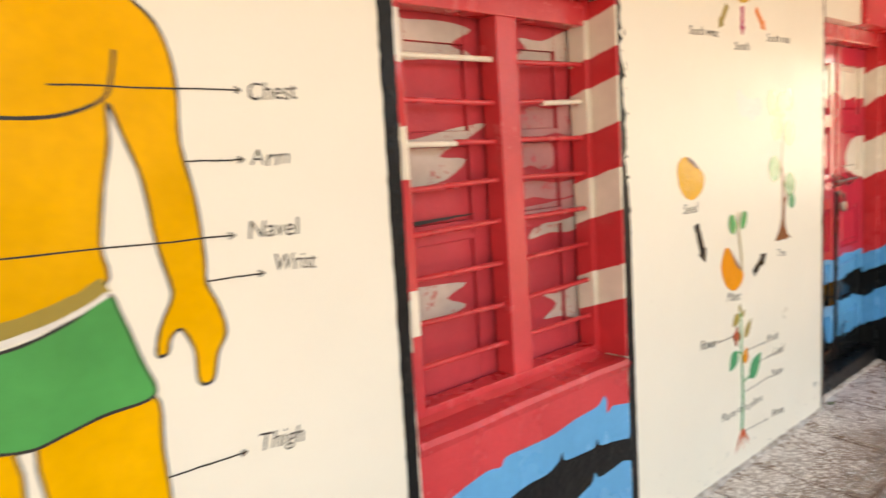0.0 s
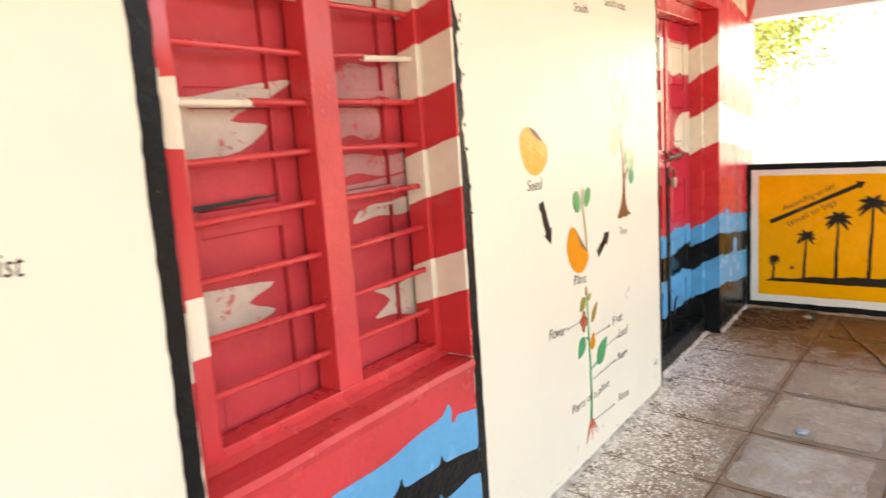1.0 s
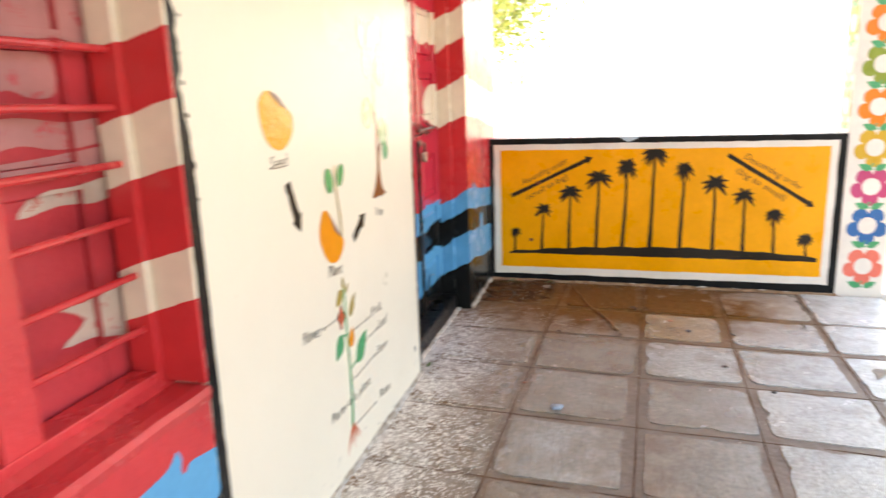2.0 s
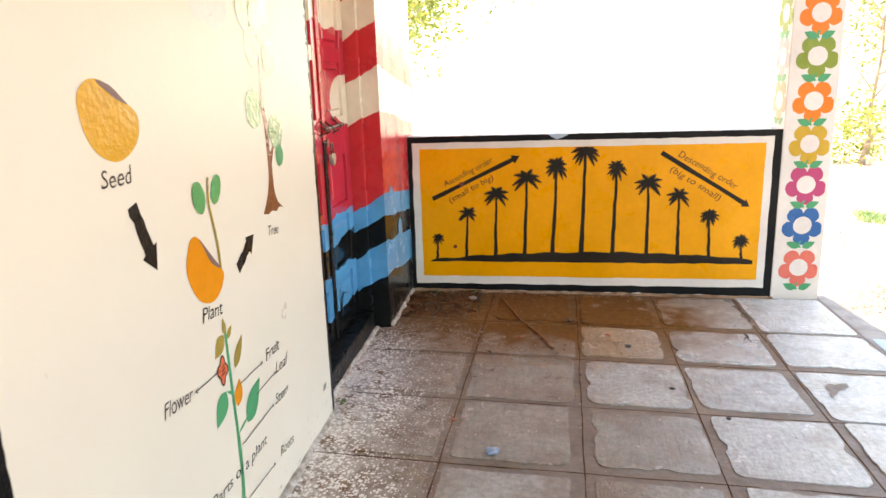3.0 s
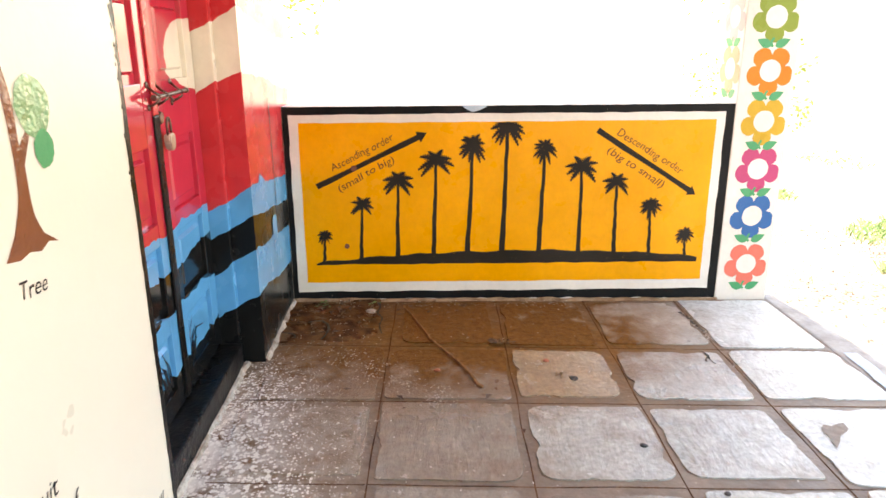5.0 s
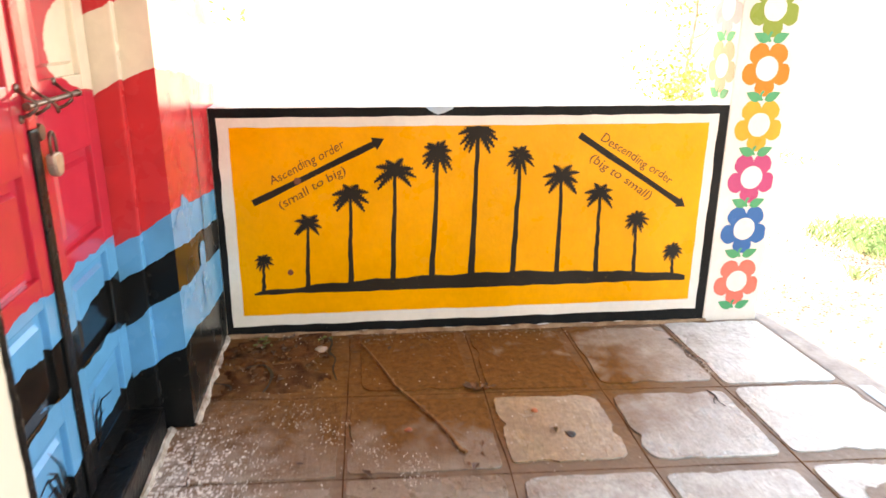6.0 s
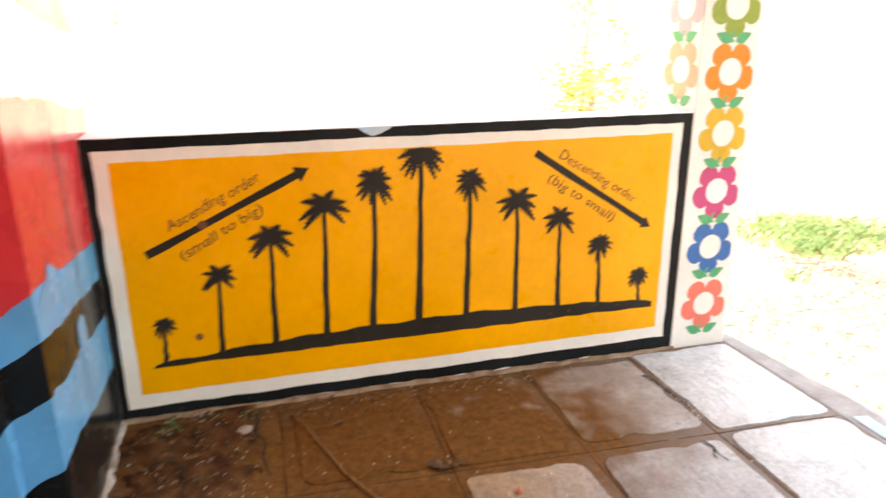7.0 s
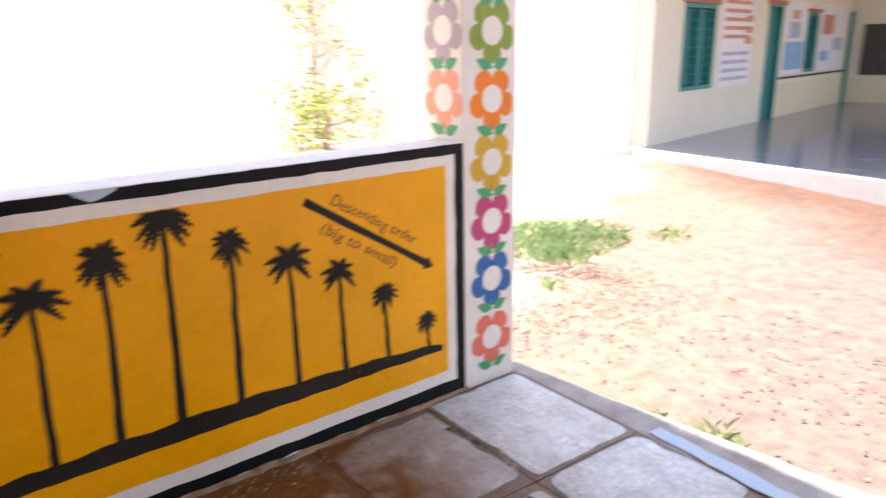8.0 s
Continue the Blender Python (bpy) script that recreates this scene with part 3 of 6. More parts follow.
# ---- ground, verandah floor, walls, roof ----
bm = bmesh.new()
bmesh.ops.create_grid(bm, x_segments=60, y_segments=60, size=1)
for v in bm.verts:
    r = v.co.copy()
    v.co = Vector((math.copysign(abs(r.x) ** 2.4, r.x) * 900 + 7, math.copysign(abs(r.y) ** 2.4, r.y) * 900 - 4, 0))
    out = max(0.0, math.hypot(v.co.x - 2, v.co.y - 1) - 8)
    v.co.z = -0.30 + 0.05 * min(1, out / 4) * noise.noise(Vector((v.co.x * 0.4, v.co.y * 0.4, 0)))
    # earth banked up against the corner of the far verandah
    v.co.z += 0.28 * math.exp(-((v.co.x - 9.3) / (4.2 if v.co.x < 9.3 else 2.5)) ** 2 - ((v.co.y + 7.5) / 1.6) ** 2)
ground = tagged(part("ground", bm, M["earth"]), "bare sandy reddish earth yard in bright sun", "ground", kind="structure")

bm = bmesh.new()
nx, ny = 40, 14
grid = [[bm.verts.new((-4.0 + 9.98 * i / nx, -1.20 + 2.86 * j / ny, 0)) for j in range(ny + 1)] for i in range(nx + 1)]
for row in grid:
    for v in row:
        v.co.z = floor_z(v.co.x, v.co.y) - 0.004 + 0.002 * noise.noise(v.co * 5)
for i in range(nx):
    for j in range(ny):
        bm.faces.new([grid[i][j], grid[i + 1][j], grid[i + 1][j + 1], grid[i][j + 1]])
ext = bmesh.ops.extrude_face_region(bm, geom=list(bm.faces))
for v in [g for g in ext["geom"] if isinstance(g, bmesh.types.BMVert)]:
    v.co.z = -0.4
floor = tagged(part("floor", bm, M["mortar"]), "verandah floor of grey flagstones in dirty brown mortar", "floor", kind="structure")

def stones_end(x):
    """The line along which the flagstones stop; the paving lies a little askew to the walls."""
    return -1.125 - 0.045 * (x - 4.5)


bm = bmesh.new()
n = 120
rings = []
for i in range(n + 1):
    x = -4.0 + 10.05 * i / n
    inner, outer = stones_end(x) - 0.012, max(-1.50, -1.325 - 0.088 * (5.75 - x))
    if x > 5.70:
        inner = min(inner, -1.19)
    j = 0.022 * noise.noise(Vector((x * 2.3, 1, 0))) + 0.012 * noise.noise(Vector((x * 9, 4, 0)))
    k = 0.004 * noise.noise(Vector((x * 5, 8, 0)))
    prof = [(inner, -0.4), (inner, -0.002), (inner - 0.01, 0.0015), (inner * 0.45 + outer * 0.55, k), (outer + 0.05 + j, -0.006 + k), (outer + 0.012 + j, -0.022 + k), (outer + j, -0.06), (outer - 0.02 + j, -0.4)]
    rings.append([bm.verts.new((x, y, z if z < -0.3 else floor_z(x, y) + z)) for y, z in prof])
for a, b in zip(rings, rings[1:]):
    for k in range(len(a) - 1):
        bm.faces.new([a[k], b[k], b[k + 1], a[k + 1]])
bm.faces.new(rings[0])
bm.faces.new(rings[-1][::-1])
kerb = tagged(part("kerb", bm, M["cement"]), "worn cement edge of the verandah floor", "kerb", kind="structure")
bm = bmesh.new()
mid = [(3.70 + 1.30 * i / 24, -1.158 - 0.098 * (3.70 + 1.30 * i / 24 - 4.4) + 0.003 * math.sin(i * 1.7)) for i in range(25)]
pts = ribbon(mid, 0.085, 0.060, 0.16)
vs = [bm.verts.new((x, y, floor_z(x, y) + 0.0065)) for x, y in pts]
for tri in tessellate_polygon([[Vector((x, y, 0)) for x, y in pts]]):
    bm.faces.new([vs[i] for i in tri])
part("paint_stripe", bm, M["pale_blue"], kerb, "faded blue paint stripe on the kerb")

ROOF = 2.62
wall_north = tagged(pierced("wall_north", -4.0, 4.40, -0.4, ROOF, W, 1.72, [(1.15, 2.10, 0.735, 1.97), (3.885, 4.40, -0.4, 2.04)], M["cream"]),
                    "glossy cream school wall with painted learning pictures", "wall", kind="structure")
wall_door = tagged(pierced("wall_door_side", 4.40, 6.0, -0.4, ROOF, C, 1.72, [(4.40, 4.975, -0.4, 2.04)], M["side_waves"]),
                   "glossy red and white striped wall with blue and black waves", "wall", kind="structure")
tagged(boxed("wall_west", (-4.25, -4.0, -1.34, 5.2, -0.4, ROOF), M["cream"]), "plain cream end wall", "wall", kind="structure")
tagged(boxed("wall_back", (-4.0, 6.0, 5.0, 5.2, -0.4, ROOF), M["plaster"]), "plain plaster back wall of the classroom", "wall", kind="structure")
tagged(boxed("wall_east", (5.8, 6.0, 1.72, 5.0, -0.4, ROOF), M["plaster"]), "plain plaster end wall of the classroom", "wall", kind="structure")
tagged(boxed("floor_inside", (-4.0, 5.8, 1.66, 5.0, -0.4, 0.02), M["cement"]), "plain cement classroom floor", "floor", kind="structure")
tagged(boxed("ceiling", (-4.4, 6.12, -1.28, 5.4, ROOF, ROOF + 0.14), M["plaster"]), "white plastered concrete roof slab", "ceiling", kind="structure")
beam = tagged(boxed("beam", (P, 6.0, -0.897, 1.452, 2.042, ROOF), M["lilac"], bevel=0.004), "pale lilac plastered beam over the opening", "beam", kind="structure")
# lettering on the beam that cannot be made out
for k in range(9):
    u = 1.25 - 0.075 * k
    painted("lettering_bar", ribbon(line((u, 2.215 + 0.004 * (k % 3)), (u - 0.05, 2.217), 4, 0.004), 0.045 + 0.012 * (k % 2)), M["violet"], beam, on_parapet, 0.003)
painted("red_corner", curvy([(1.452, 2.05), (1.452, 2.5), (1.40, 2.5), (1.37, 2.3), (1.40, 2.15), (1.43, 2.05)], 4), M["red"], beam, on_parapet, 0.003, "red paint running onto the beam")

# ---- borders and red panel under and over the window ----
for a, b, worn_from, left_worn in ((1.106, 1.145, 9.0, True), (2.101, 2.143, 1.25, False), (3.857, 3.884, 1.12, True)):
    rnd = random.Random(int(a * 1000))
    lft, rgt = [], []
    for i in range(131):
        z = -0.02 + 0.02 * i
        k = min(1.0, max(0.0, (z - worn_from) / 0.25))
        lean = 0.020 * (z - 0.7) if a < 1.5 else 0.0
        eat = k * (b - a) * rnd.uniform(0.1, 0.75)
        lft.append((a + 0.6 * lean + rnd.uniform(-0.002, 0.002) + (eat if left_worn else 0), z))
        rgt.append((b + lean + rnd.uniform(-0.0015, 0.0015) - (0 if left_worn else eat), z))
    painted("black_border", lft + rgt[::-1], M["black"], wall_north, on_wall, 0.0025, "black painted border strip" + (" worn ragged towards the top" if worn_from < 5 else " with rough edges"))
    for n in range(0 if worn_from > 5 else 46):
        u, z = rnd.uniform(a - 0.004, b + (0.006 if not left_worn else -0.004)), worn_from - 0.1 + 0.85 * rnd.random() ** 1.5
        painted("black_fleck", disc(u, z, rnd.uniform(0.002, 0.006), rnd.uniform(0.003, 0.010), 7, 0, 0.4), M["black"], wall_north, on_wall, 0.0032 + 0.0002 * (n % 5), "")
x0, x1 = 1.150, 2.100
painted("red_panel", [(x0, -0.03), (x1, -0.03), (x1, 0.735), (x0, 0.735)], M["red"], wall_north, on_wall, 0.002, "red enamel panel under the window")
painted("red_panel", [(x0, 1.97), (x1, 1.97), (x1, 2.6), (x0, 2.6)], M["red"], wall_north, on_wall, 0.002, "red enamel panel over the window")
painted("blue_wave", [(x0, 0.05), (x1, 0.05), (x1, 0.575)] + curvy([(2.05, 0.584), (2.0, 0.592), (1.977, 0.577), (1.965, 0.588), (1.970, 0.616), (1.956, 0.641), (1.942, 0.631), (1.91, 0.615), (1.80, 0.608), (1.68, 0.592), (1.55, 0.593), (1.47, 0.594), (1.445, 0.572), (1.39, 0.579), (1.28, 0.560), (x0 + 0.004, 0.53)], 5, False) + [(x0, 0.52)],
        M["blue"], wall_north, on_wall, 0.004, "sky-blue painted wave")
painted("black_wave", [(x0, 0.36), (x0, 0.47)] + curvy([(1.25, 0.478), (1.40, 0.456), (1.55, 0.476), (1.64, 0.476), (1.70, 0.496), (1.722, 0.521), (1.735, 0.491), (1.80, 0.484), (1.885, 0.481), (1.905, 0.505), (1.925, 0.477), (2.0, 0.466), (2.09, 0.448)], 5, False)
        + [(x1, 0.463), (x1, 0.362)] + curvy([(2.05, 0.378), (1.95, 0.368), (1.905, 0.372), (1.885, 0.395), (1.86, 0.36), (1.7, 0.33), (1.5, 0.35), (1.3, 0.33)], 5, False), M["black"], wall_north, on_wall, 0.006, "black painted wave")
painted("black_wave", [(x0, -0.03), (x0, 0.16)] + curvy([(1.3, 0.19), (1.6, 0.15), (1.8, 0.18), (2.0, 0.15), (2.09, 0.16)], 5, False) + [(x1, 0.16), (x1, -0.03)], M["black"], wall_north, on_wall, 0.0065, "black painted skirting wave")

# ---- window ----
window_1 = thing("window_1", "red wooden double window with iron bars and closed shutters", "window", (1.62, 1.6, 0.735), kind="structure")
inv = Matrix.Translation((-1.62, -1.6, -0.735))


def wpart(name, bm, mat, label="", parent=None):
    bmesh.ops.transform(bm, matrix=inv, verts=bm.verts)
    return part(name, bm, mat, parent or window_1, label)


def wbox(name, dims, mat, label="", bevel=0.004):
    bm = bmesh.new()
    box(bm, *dims, bevel)
    return wpart(name, bm, mat, label)


FY, BY = 1.585, 1.655
# lining of the niche: sloped sill and striped cheeks
bm = bmesh.new()
prof = [(W - 0.004, 0.700), (W - 0.010, 0.722), (W - 0.004, 0.738), (W + 0.02, 0.742), (FY - 0.02, 0.738), (FY - 0.001, 0.752), (FY - 0.001, 0.70)]
ends = [[bm.verts.new((x, y, z + (0.006 * noise.noise(Vector((x * 6, y, 3))) if 0 < k < 4 else 0))) for k, (y, z) in enumerate(prof)] for x in [1.151 + 0.948 * i / 24 for i in range(25)]]
for a, b in zip(ends, ends[1:]):
    for k in range(len(prof)):
        bm.faces.new([a[k], b[k], b[(k + 1) % len(prof)], a[(k + 1) % len(prof)]])
bm.faces.new(ends[0])
bm.faces.new(ends[-1][::-1])
wpart("window_sill", bm, M["red"], "rounded red plaster sill")
for x0_, x1_, nm in ((2.088, 2.0995, "striped_cheek"), (1.1505, 1.176, "striped_cheek")):
    cheek = wbox(nm, (x0_, x1_, W - 0.003 if x0_ > 2 else W + 0.0005, FY - 0.001, 0.744, 1.955), M["niche_stripes" if x0_ > 2 else "stile_stripes"], "plaster cheek striped red and cream", 0.003)
    if x0_ < 2:
        for v in cheek.data.vertices:
            if v.co.x + 1.62 > 1.165:
                v.co.x = 1.1505 + 0.018 * (v.co.z + 0.735 - 0.744) - 1.62
wbox("niche_head", (1.1605, 2.0875, W - 0.002, FY - 0.001, 1.957, 1.969), M["red"], "", 0.002)
wbox("stile", (1.1505, 1.274, FY, BY, 0.735, 1.968), M["stile_stripes"], "window stile striped red and cream")
wbox("stile", (2.068, 2.0995, FY, BY, 0.735, 1.968), M["niche_stripes"], "window stile striped red and cream")
wbox("mullion", (1.637, 1.727, FY - 0.002, BY, 0.775, 1.876), M["red"])
wbox("bottom_rail", (1.2745, 2.0675, FY, BY, 0.737, 0.775), M["red"])
wbox("head_rail", (1.2745, 2.0675, FY, BY, 1.876, 1.955), M["red"])
BARS = [0.880, 1.005, 1.134, 1.262, 1.388, 1.508, 1.626, 1.750]
for (a, b) in ((1.2725, 1.639), (1.725, 2.070)):
    for k, z in enumerate(BARS):
        s = 0.004 * math.sin(z * 40 + a * 9)
        if a < 1.5 and k == 7:
            spans = [(a, b, "cream_enamel")]
        elif a < 1.5 and k == 5:
            spans = [(a, a + 0.20, "cream_enamel"), (a + 0.20, b, "red")]
        elif a > 1.5 and k == 6:
            spans = [(a, a + 0.14, "red"), (a + 0.14, b, "cream_enamel")]
        else:
            spans = [(a, b, "red")]
        for p, q, mat in spans:
            bm = bmesh.new()
            rod(bm, (p, 1.612, z + s), (q, 1.612, z - s), 0.0085, sides=10)
            wpart("window_bar", bm, M[mat], "iron bar painted " + ("red" if mat == "red" else "cream"))


def shutter(x0, x1):
    """A closed ledged shutter: stiles, rails and three set-back panels."""
    sh = thing("shutter", "", "")
    sh.parent = window_1
    y0, y1, z0, z1 = 1.668, 1.70, 0.745, 1.90

    def piece(name, dims, bev=0.004):
        bm = bmesh.new()
        box(bm, *dims, bev)
        bmesh.ops.transform(bm, matrix=inv, verts=bm.verts)
        part(name, bm, M["old_red"], sh)
    piece("shutter_stile", (x0, x0 + 0.075, y0, y1, z0, z1))
    piece("shutter_stile", (x1 - 0.088, x1, y0, y1, z0, z1))
    rails = [(z0, 0.85), (1.215, 1.275), (1.50, 1.545), (1.80, z1)]
    for a, b in rails:
        piece("shutter_rail", (x0 + 0.0755, x1 - 0.0885, y0 + 0.001, y1 - 0.001, a, b))
    for (a, b), (c, d) in zip(rails, rails[1:]):
        piece("shutter_panel", (x0 + 0.076, x1 - 0.089, y0 + 0.014, y1 - 0.006, b, c))
    return sh


del window_1["label"]
tagged(window_1, "red wooden double window with iron bars and closed shutters")
shutters = [shutter(1.272, 1.668), shutter(1.700, 2.094)]
for s in shutters:
    tagged(s, "closed red shutter with cream paint splashes")


def clipped(pts, axis, limit, keep_above):
    """The part of an outline on one side of a line."""
    out, n = [], len(pts)
    for k in range(n):
        p, q = pts[k], pts[(k + 1) % n]
        a, b = (p[axis] - limit, q[axis] - limit) if keep_above else (limit - p[axis], limit - q[axis])
        if a >= 0:
            out.append(p)
        if (a >= 0) != (b >= 0):
            t = a / (a - b)
            out.append((p[0] + (q[0] - p[0]) * t, p[1] + (q[1] - p[1]) * t))
    return out


def on_shutter(u, v, d):
    return (u - 1.62, 1.6805 - d - 1.6, v - 0.735)


def on_shutter_front(u, v, d):
    return (u - 1.62, 1.6665 - d - 1.6, v - 0.735)


SPLASHES = [
    (0, "thin_cream", [(1.27, 1.862), (1.36, 1.857), (1.494, 1.862), (1.613, 1.845), (1.534, 1.804), (1.587, 1.782), (1.575, 1.765), (1.27, 1.752)]),
    (0, "thin_cream", [(1.27, 1.515), (1.363, 1.525), (1.512, 1.551), (1.655, 1.566), (1.572, 1.521), (1.467, 1.472), (1.575, 1.459), (1.484, 1.402), (1.357, 1.389), (1.27, 1.392)]),
    (0, "thin_cream", [(1.27, 1.10), (1.366, 1.096), (1.543, 1.08), (1.46, 1.045), (1.537, 1.012), (1.471, 0.992), (1.364, 0.989), (1.27, 0.985)]),
    (1, "thin_cream", [(1.80, 1.765), (1.86, 1.80), (1.83, 1.835), (1.94, 1.832), (2.035, 1.862), (2.10, 1.872), (2.10, 1.775), (1.93, 1.762)]),
    (1, "pink_wash", [(1.80, 1.56), (1.878, 1.618), (1.99, 1.610), (2.10, 1.630), (2.10, 1.517), (2.0, 1.528), (1.90, 1.517), (1.80, 1.524)]),
    (1, "pink_wash", [(1.79, 1.493), (1.90, 1.497), (1.985, 1.494), (1.99, 1.42), (1.93, 1.407), (1.87, 1.425), (1.79, 1.412)]),
    (1, "pink_wash", [(1.79, 1.36), (1.88, 1.372), (2.0, 1.358), (2.10, 1.362), (2.10, 1.316), (1.98, 1.302), (1.88, 1.318), (1.79, 1.309)]),
    (1, "pink_wash", [(1.79, 1.284), (1.95, 1.291), (2.10, 1.300), (2.10, 1.258), (1.95, 1.254), (1.80, 1.262)]),
    (1, "thin_cream", [(1.845, 1.178), (1.897, 1.222), (1.99, 1.224), (2.10, 1.232), (2.10, 1.195), (2.04, 1.181), (1.95, 1.188)]),
    (1, "thin_cream", [(1.89, 0.982), (1.98, 0.968), (2.10, 0.985), (2.10, 0.866), (1.99, 0.884), (1.903, 0.891), (1.975, 0.932)])]
CELLS_Z = [(0.745, 0.85, True), (0.85, 1.215, False), (1.215, 1.275, True), (1.275, 1.50, False), (1.50, 1.545, True), (1.545, 1.80, False), (1.80, 1.90, True)]
for sh, mat, pts in SPLASHES:
    a, b = ((1.272, 1.668), (1.700, 2.094))[sh]
    for u0, u1, stile in ((a, a + 0.0755, True), (a + 0.0765, b - 0.0895, False), (b - 0.0875, b, True)):
        for v0, v1, rail in ([(0.745, 1.90, True)] if stile else CELLS_Z):
            piece = curvy(pts, 3)
            for axis, limit, above in ((0, u0, True), (0, u1, False), (1, v0 + 0.001, True), (1, v1 - 0.001, False)):
                piece = clipped(piece, axis, limit, above) if piece else piece
            if len(piece) > 2:
                painted("paint_splash", piece, M[mat], shutters[sh], on_shutter_front if stile or rail else on_shutter, 0.001, "thin cream paint splash over red")
bm = bmesh.new()
fill(bm, disc(1.43, 0.985, 0.012, 0.006, 9, 0.3, 0.3), on_shutter, 0.004)
part("hole", bm, M["ink"], shutters[0], "dark knot hole in the shutter")
bm = bmesh.new()
fill(bm, ribbon(line((1.30, 1.284), (1.575, 1.292), 8, 0.001), 0.014, 0.004), on_shutter_front, 0.002)
part("gap", bm, M["ink"], shutters[0], "dark open crack across the shutter")

# ---- door ----
door_1 = thing("door_1", "closed double-leaf panelled wooden door painted in waves", "door", (4.42, 1.6, 0.05), kind="structure")
dinv = Matrix.Translation((-4.42, -1.6, -0.05))


def dpart(name, bm, mat, parent=None, label="", smooth=False):
    bmesh.ops.transform(bm, matrix=dinv, verts=bm.verts)
    return part(name, bm, mat, parent or door_1, label, smooth)


def dbox(name, dims, mat, parent=None, label="", bevel=0.004):
    bm = bmesh.new()
    box(bm, *dims, bevel)
    return dpart(name, bm, mat, parent, label)


DW = M["door_waves"]
for x0_, x1_ in ((3.920, 4.4635), (4.4655, 4.930)):
    leaf = thing("door_leaf", "door leaf with set-in panels", "")
    leaf.parent = door_1
    del leaf["label"]
    tagged(leaf, "wooden door leaf painted red above blue and black waves")
    y0, y1, z0, z1 = 1.620, 1.656, 0.125, 1.955
    rails = [(z0, 0.20), (0.405, 0.475), (0.715, 0.79), (1.035, 1.235), (1.50, 1.57), (1.85, z1)]
    dbox("door_stile", (x0_, x0_ + 0.085, y0, y1, z0, z1), DW, leaf)
    dbox("door_stile", (x1_ - 0.085, x1_, y0, y1, z0, z1), DW, leaf)
    for a, b in rails:
        dbox("door_rail", (x0_ + 0.0855, x1_ - 0.0855, y0 + 0.0005, y1 - 0.001, a, b), DW, leaf)
    for (a, b), (c, d) in zip(rails, rails[1:]):
        bm = bmesh.new()
        xa, xb = x0_ + 0.086, x1_ - 0.086
        steps = [(0.0, 0.018), (0.028, 0.018), (0.038, 0.006), (0.055, 0.006)]
        rings = [[bm.verts.new((x, y0 + dy, z)) for x, z in ((xa + e, b + e), (xb - e, b + e), (xb - e, c - e), (xa + e, c - e))] for e, dy in steps]
        for r0, r1 in zip(rings, rings[1:]):
            for k in range(4):
                bm.faces.new([r0[k], r0[(k + 1) % 4], r1[(k + 1) % 4], r1[k]])
        bm.faces.new(rings[-1])
        dpart("door_panel", bm, DW, leaf)
dbox("meeting_strip", (4.438, 4.486, 1.612, 1.6195, 0.13, 1.13), M["black"], None, "worn black cover strip where the leaves meet", 0.005)
dbox("meeting_strip", (4.438, 4.486, 1.612, 1.6195, 1.131, 1.95), M["red"], None, "red cover strip where the leaves meet", 0.005)
dbox("frame_post", (4.936, 4.9745, 1.545, 1.69, 0.0, 2.0395), M["side_waves"], None, "", 0.006)
dbox("frame_post", (3.8855, 3.919, 1.545, 1.69, 0.0, 2.0395), M["side_waves"], None, "", 0.006)
dbox("frame_head", (3.9195, 4.9355, 1.54, 1.69, 1.958, 2.0395), M["red"], None, "red wooden door head", 0.006)
dbox("threshold", (3.8875, 4.9355, 1.535, 1.66, 0.0, 0.118), M["black"], None, "raised black door sill", 0.008)
# black brush strokes on the lowest blue panels
for x, z, s in ((4.545, 0.235, 1), (4.335, 0.24, -1)):
    for k in range(6):
        bm = bmesh.new()
        a, ln = radians(90 - s * (14 + 11 * k)), 0.085 + 0.02 * ((k * 3) % 4)
        x0, z0 = x + s * 0.012 * k - s * 0.01, z + 0.012 * (k % 2)
        fill(bm, ribbon([(x0, z0 - 0.02), (x0 + ln * 0.5 * math.cos(a) * 0.6, z0 + ln * 0.5), (x0 + ln * math.cos(a), z0 + ln * math.sin(a))], 0.014, 0.002), lambda u, v, d: (u, 1.6255 - d, v), 0.0005 + 0.0003 * k)
        dpart("brush_stroke", bm, M["black"], None, "black spiky brush stroke on blue")
# bolt, staples and padlock
bm = bmesh.new()
rod(bm, (4.395, 1.588, 1.190), (4.700, 1.588, 1.194), 0.0070, sides=12)
rod(bm, (4.700, 1.588, 1.194), (4.712, 1.588, 1.194), 0.0095, sides=12)
rod(bm, (4.395, 1.588, 1.190), (4.383, 1.588, 1.190), 0.0095, sides=12)
rod(bm, (4.520, 1.588, 1.192), (4.520, 1.572, 1.172), 0.0045, sides=8)
dpart("bolt", bm, M["steel"], None, "worn steel slide bolt with a turned knob")
for x in (4.420, 4.492, 4.640):
    bm = bmesh.new()
    tube(bm, [(x, 1.619, 1.160), (x, 1.600, 1.168), (x, 1.581, 1.182), (x, 1.579, 1.196), (x, 1.598, 1.206), (x, 1.619, 1.226)], [0.0045, 0.004, 0.004, 0.004, 0.004, 0.0045], 8)
    for z in (1.158, 1.228):
        bmesh.ops.create_cone(bm, cap_ends=True, segments=10, radius1=0.011, radius2=0.009, depth=0.004, matrix=Matrix.Translation((x, 1.6175, z)) @ Matrix.Rotation(math.pi / 2, 4, "X"))
    dpart("bolt_staple", bm, M["steel"], None, "curved steel bolt staple", True)
bm = bmesh.new()
bmesh.ops.create_cone(bm, cap_ends=True, segments=16, radius1=0.022, radius2=0.019, depth=0.008, matrix=Matrix.Translation((4.505, 1.6155, 1.118)) @ Matrix.Rotation(math.pi / 2, 4, "X"))
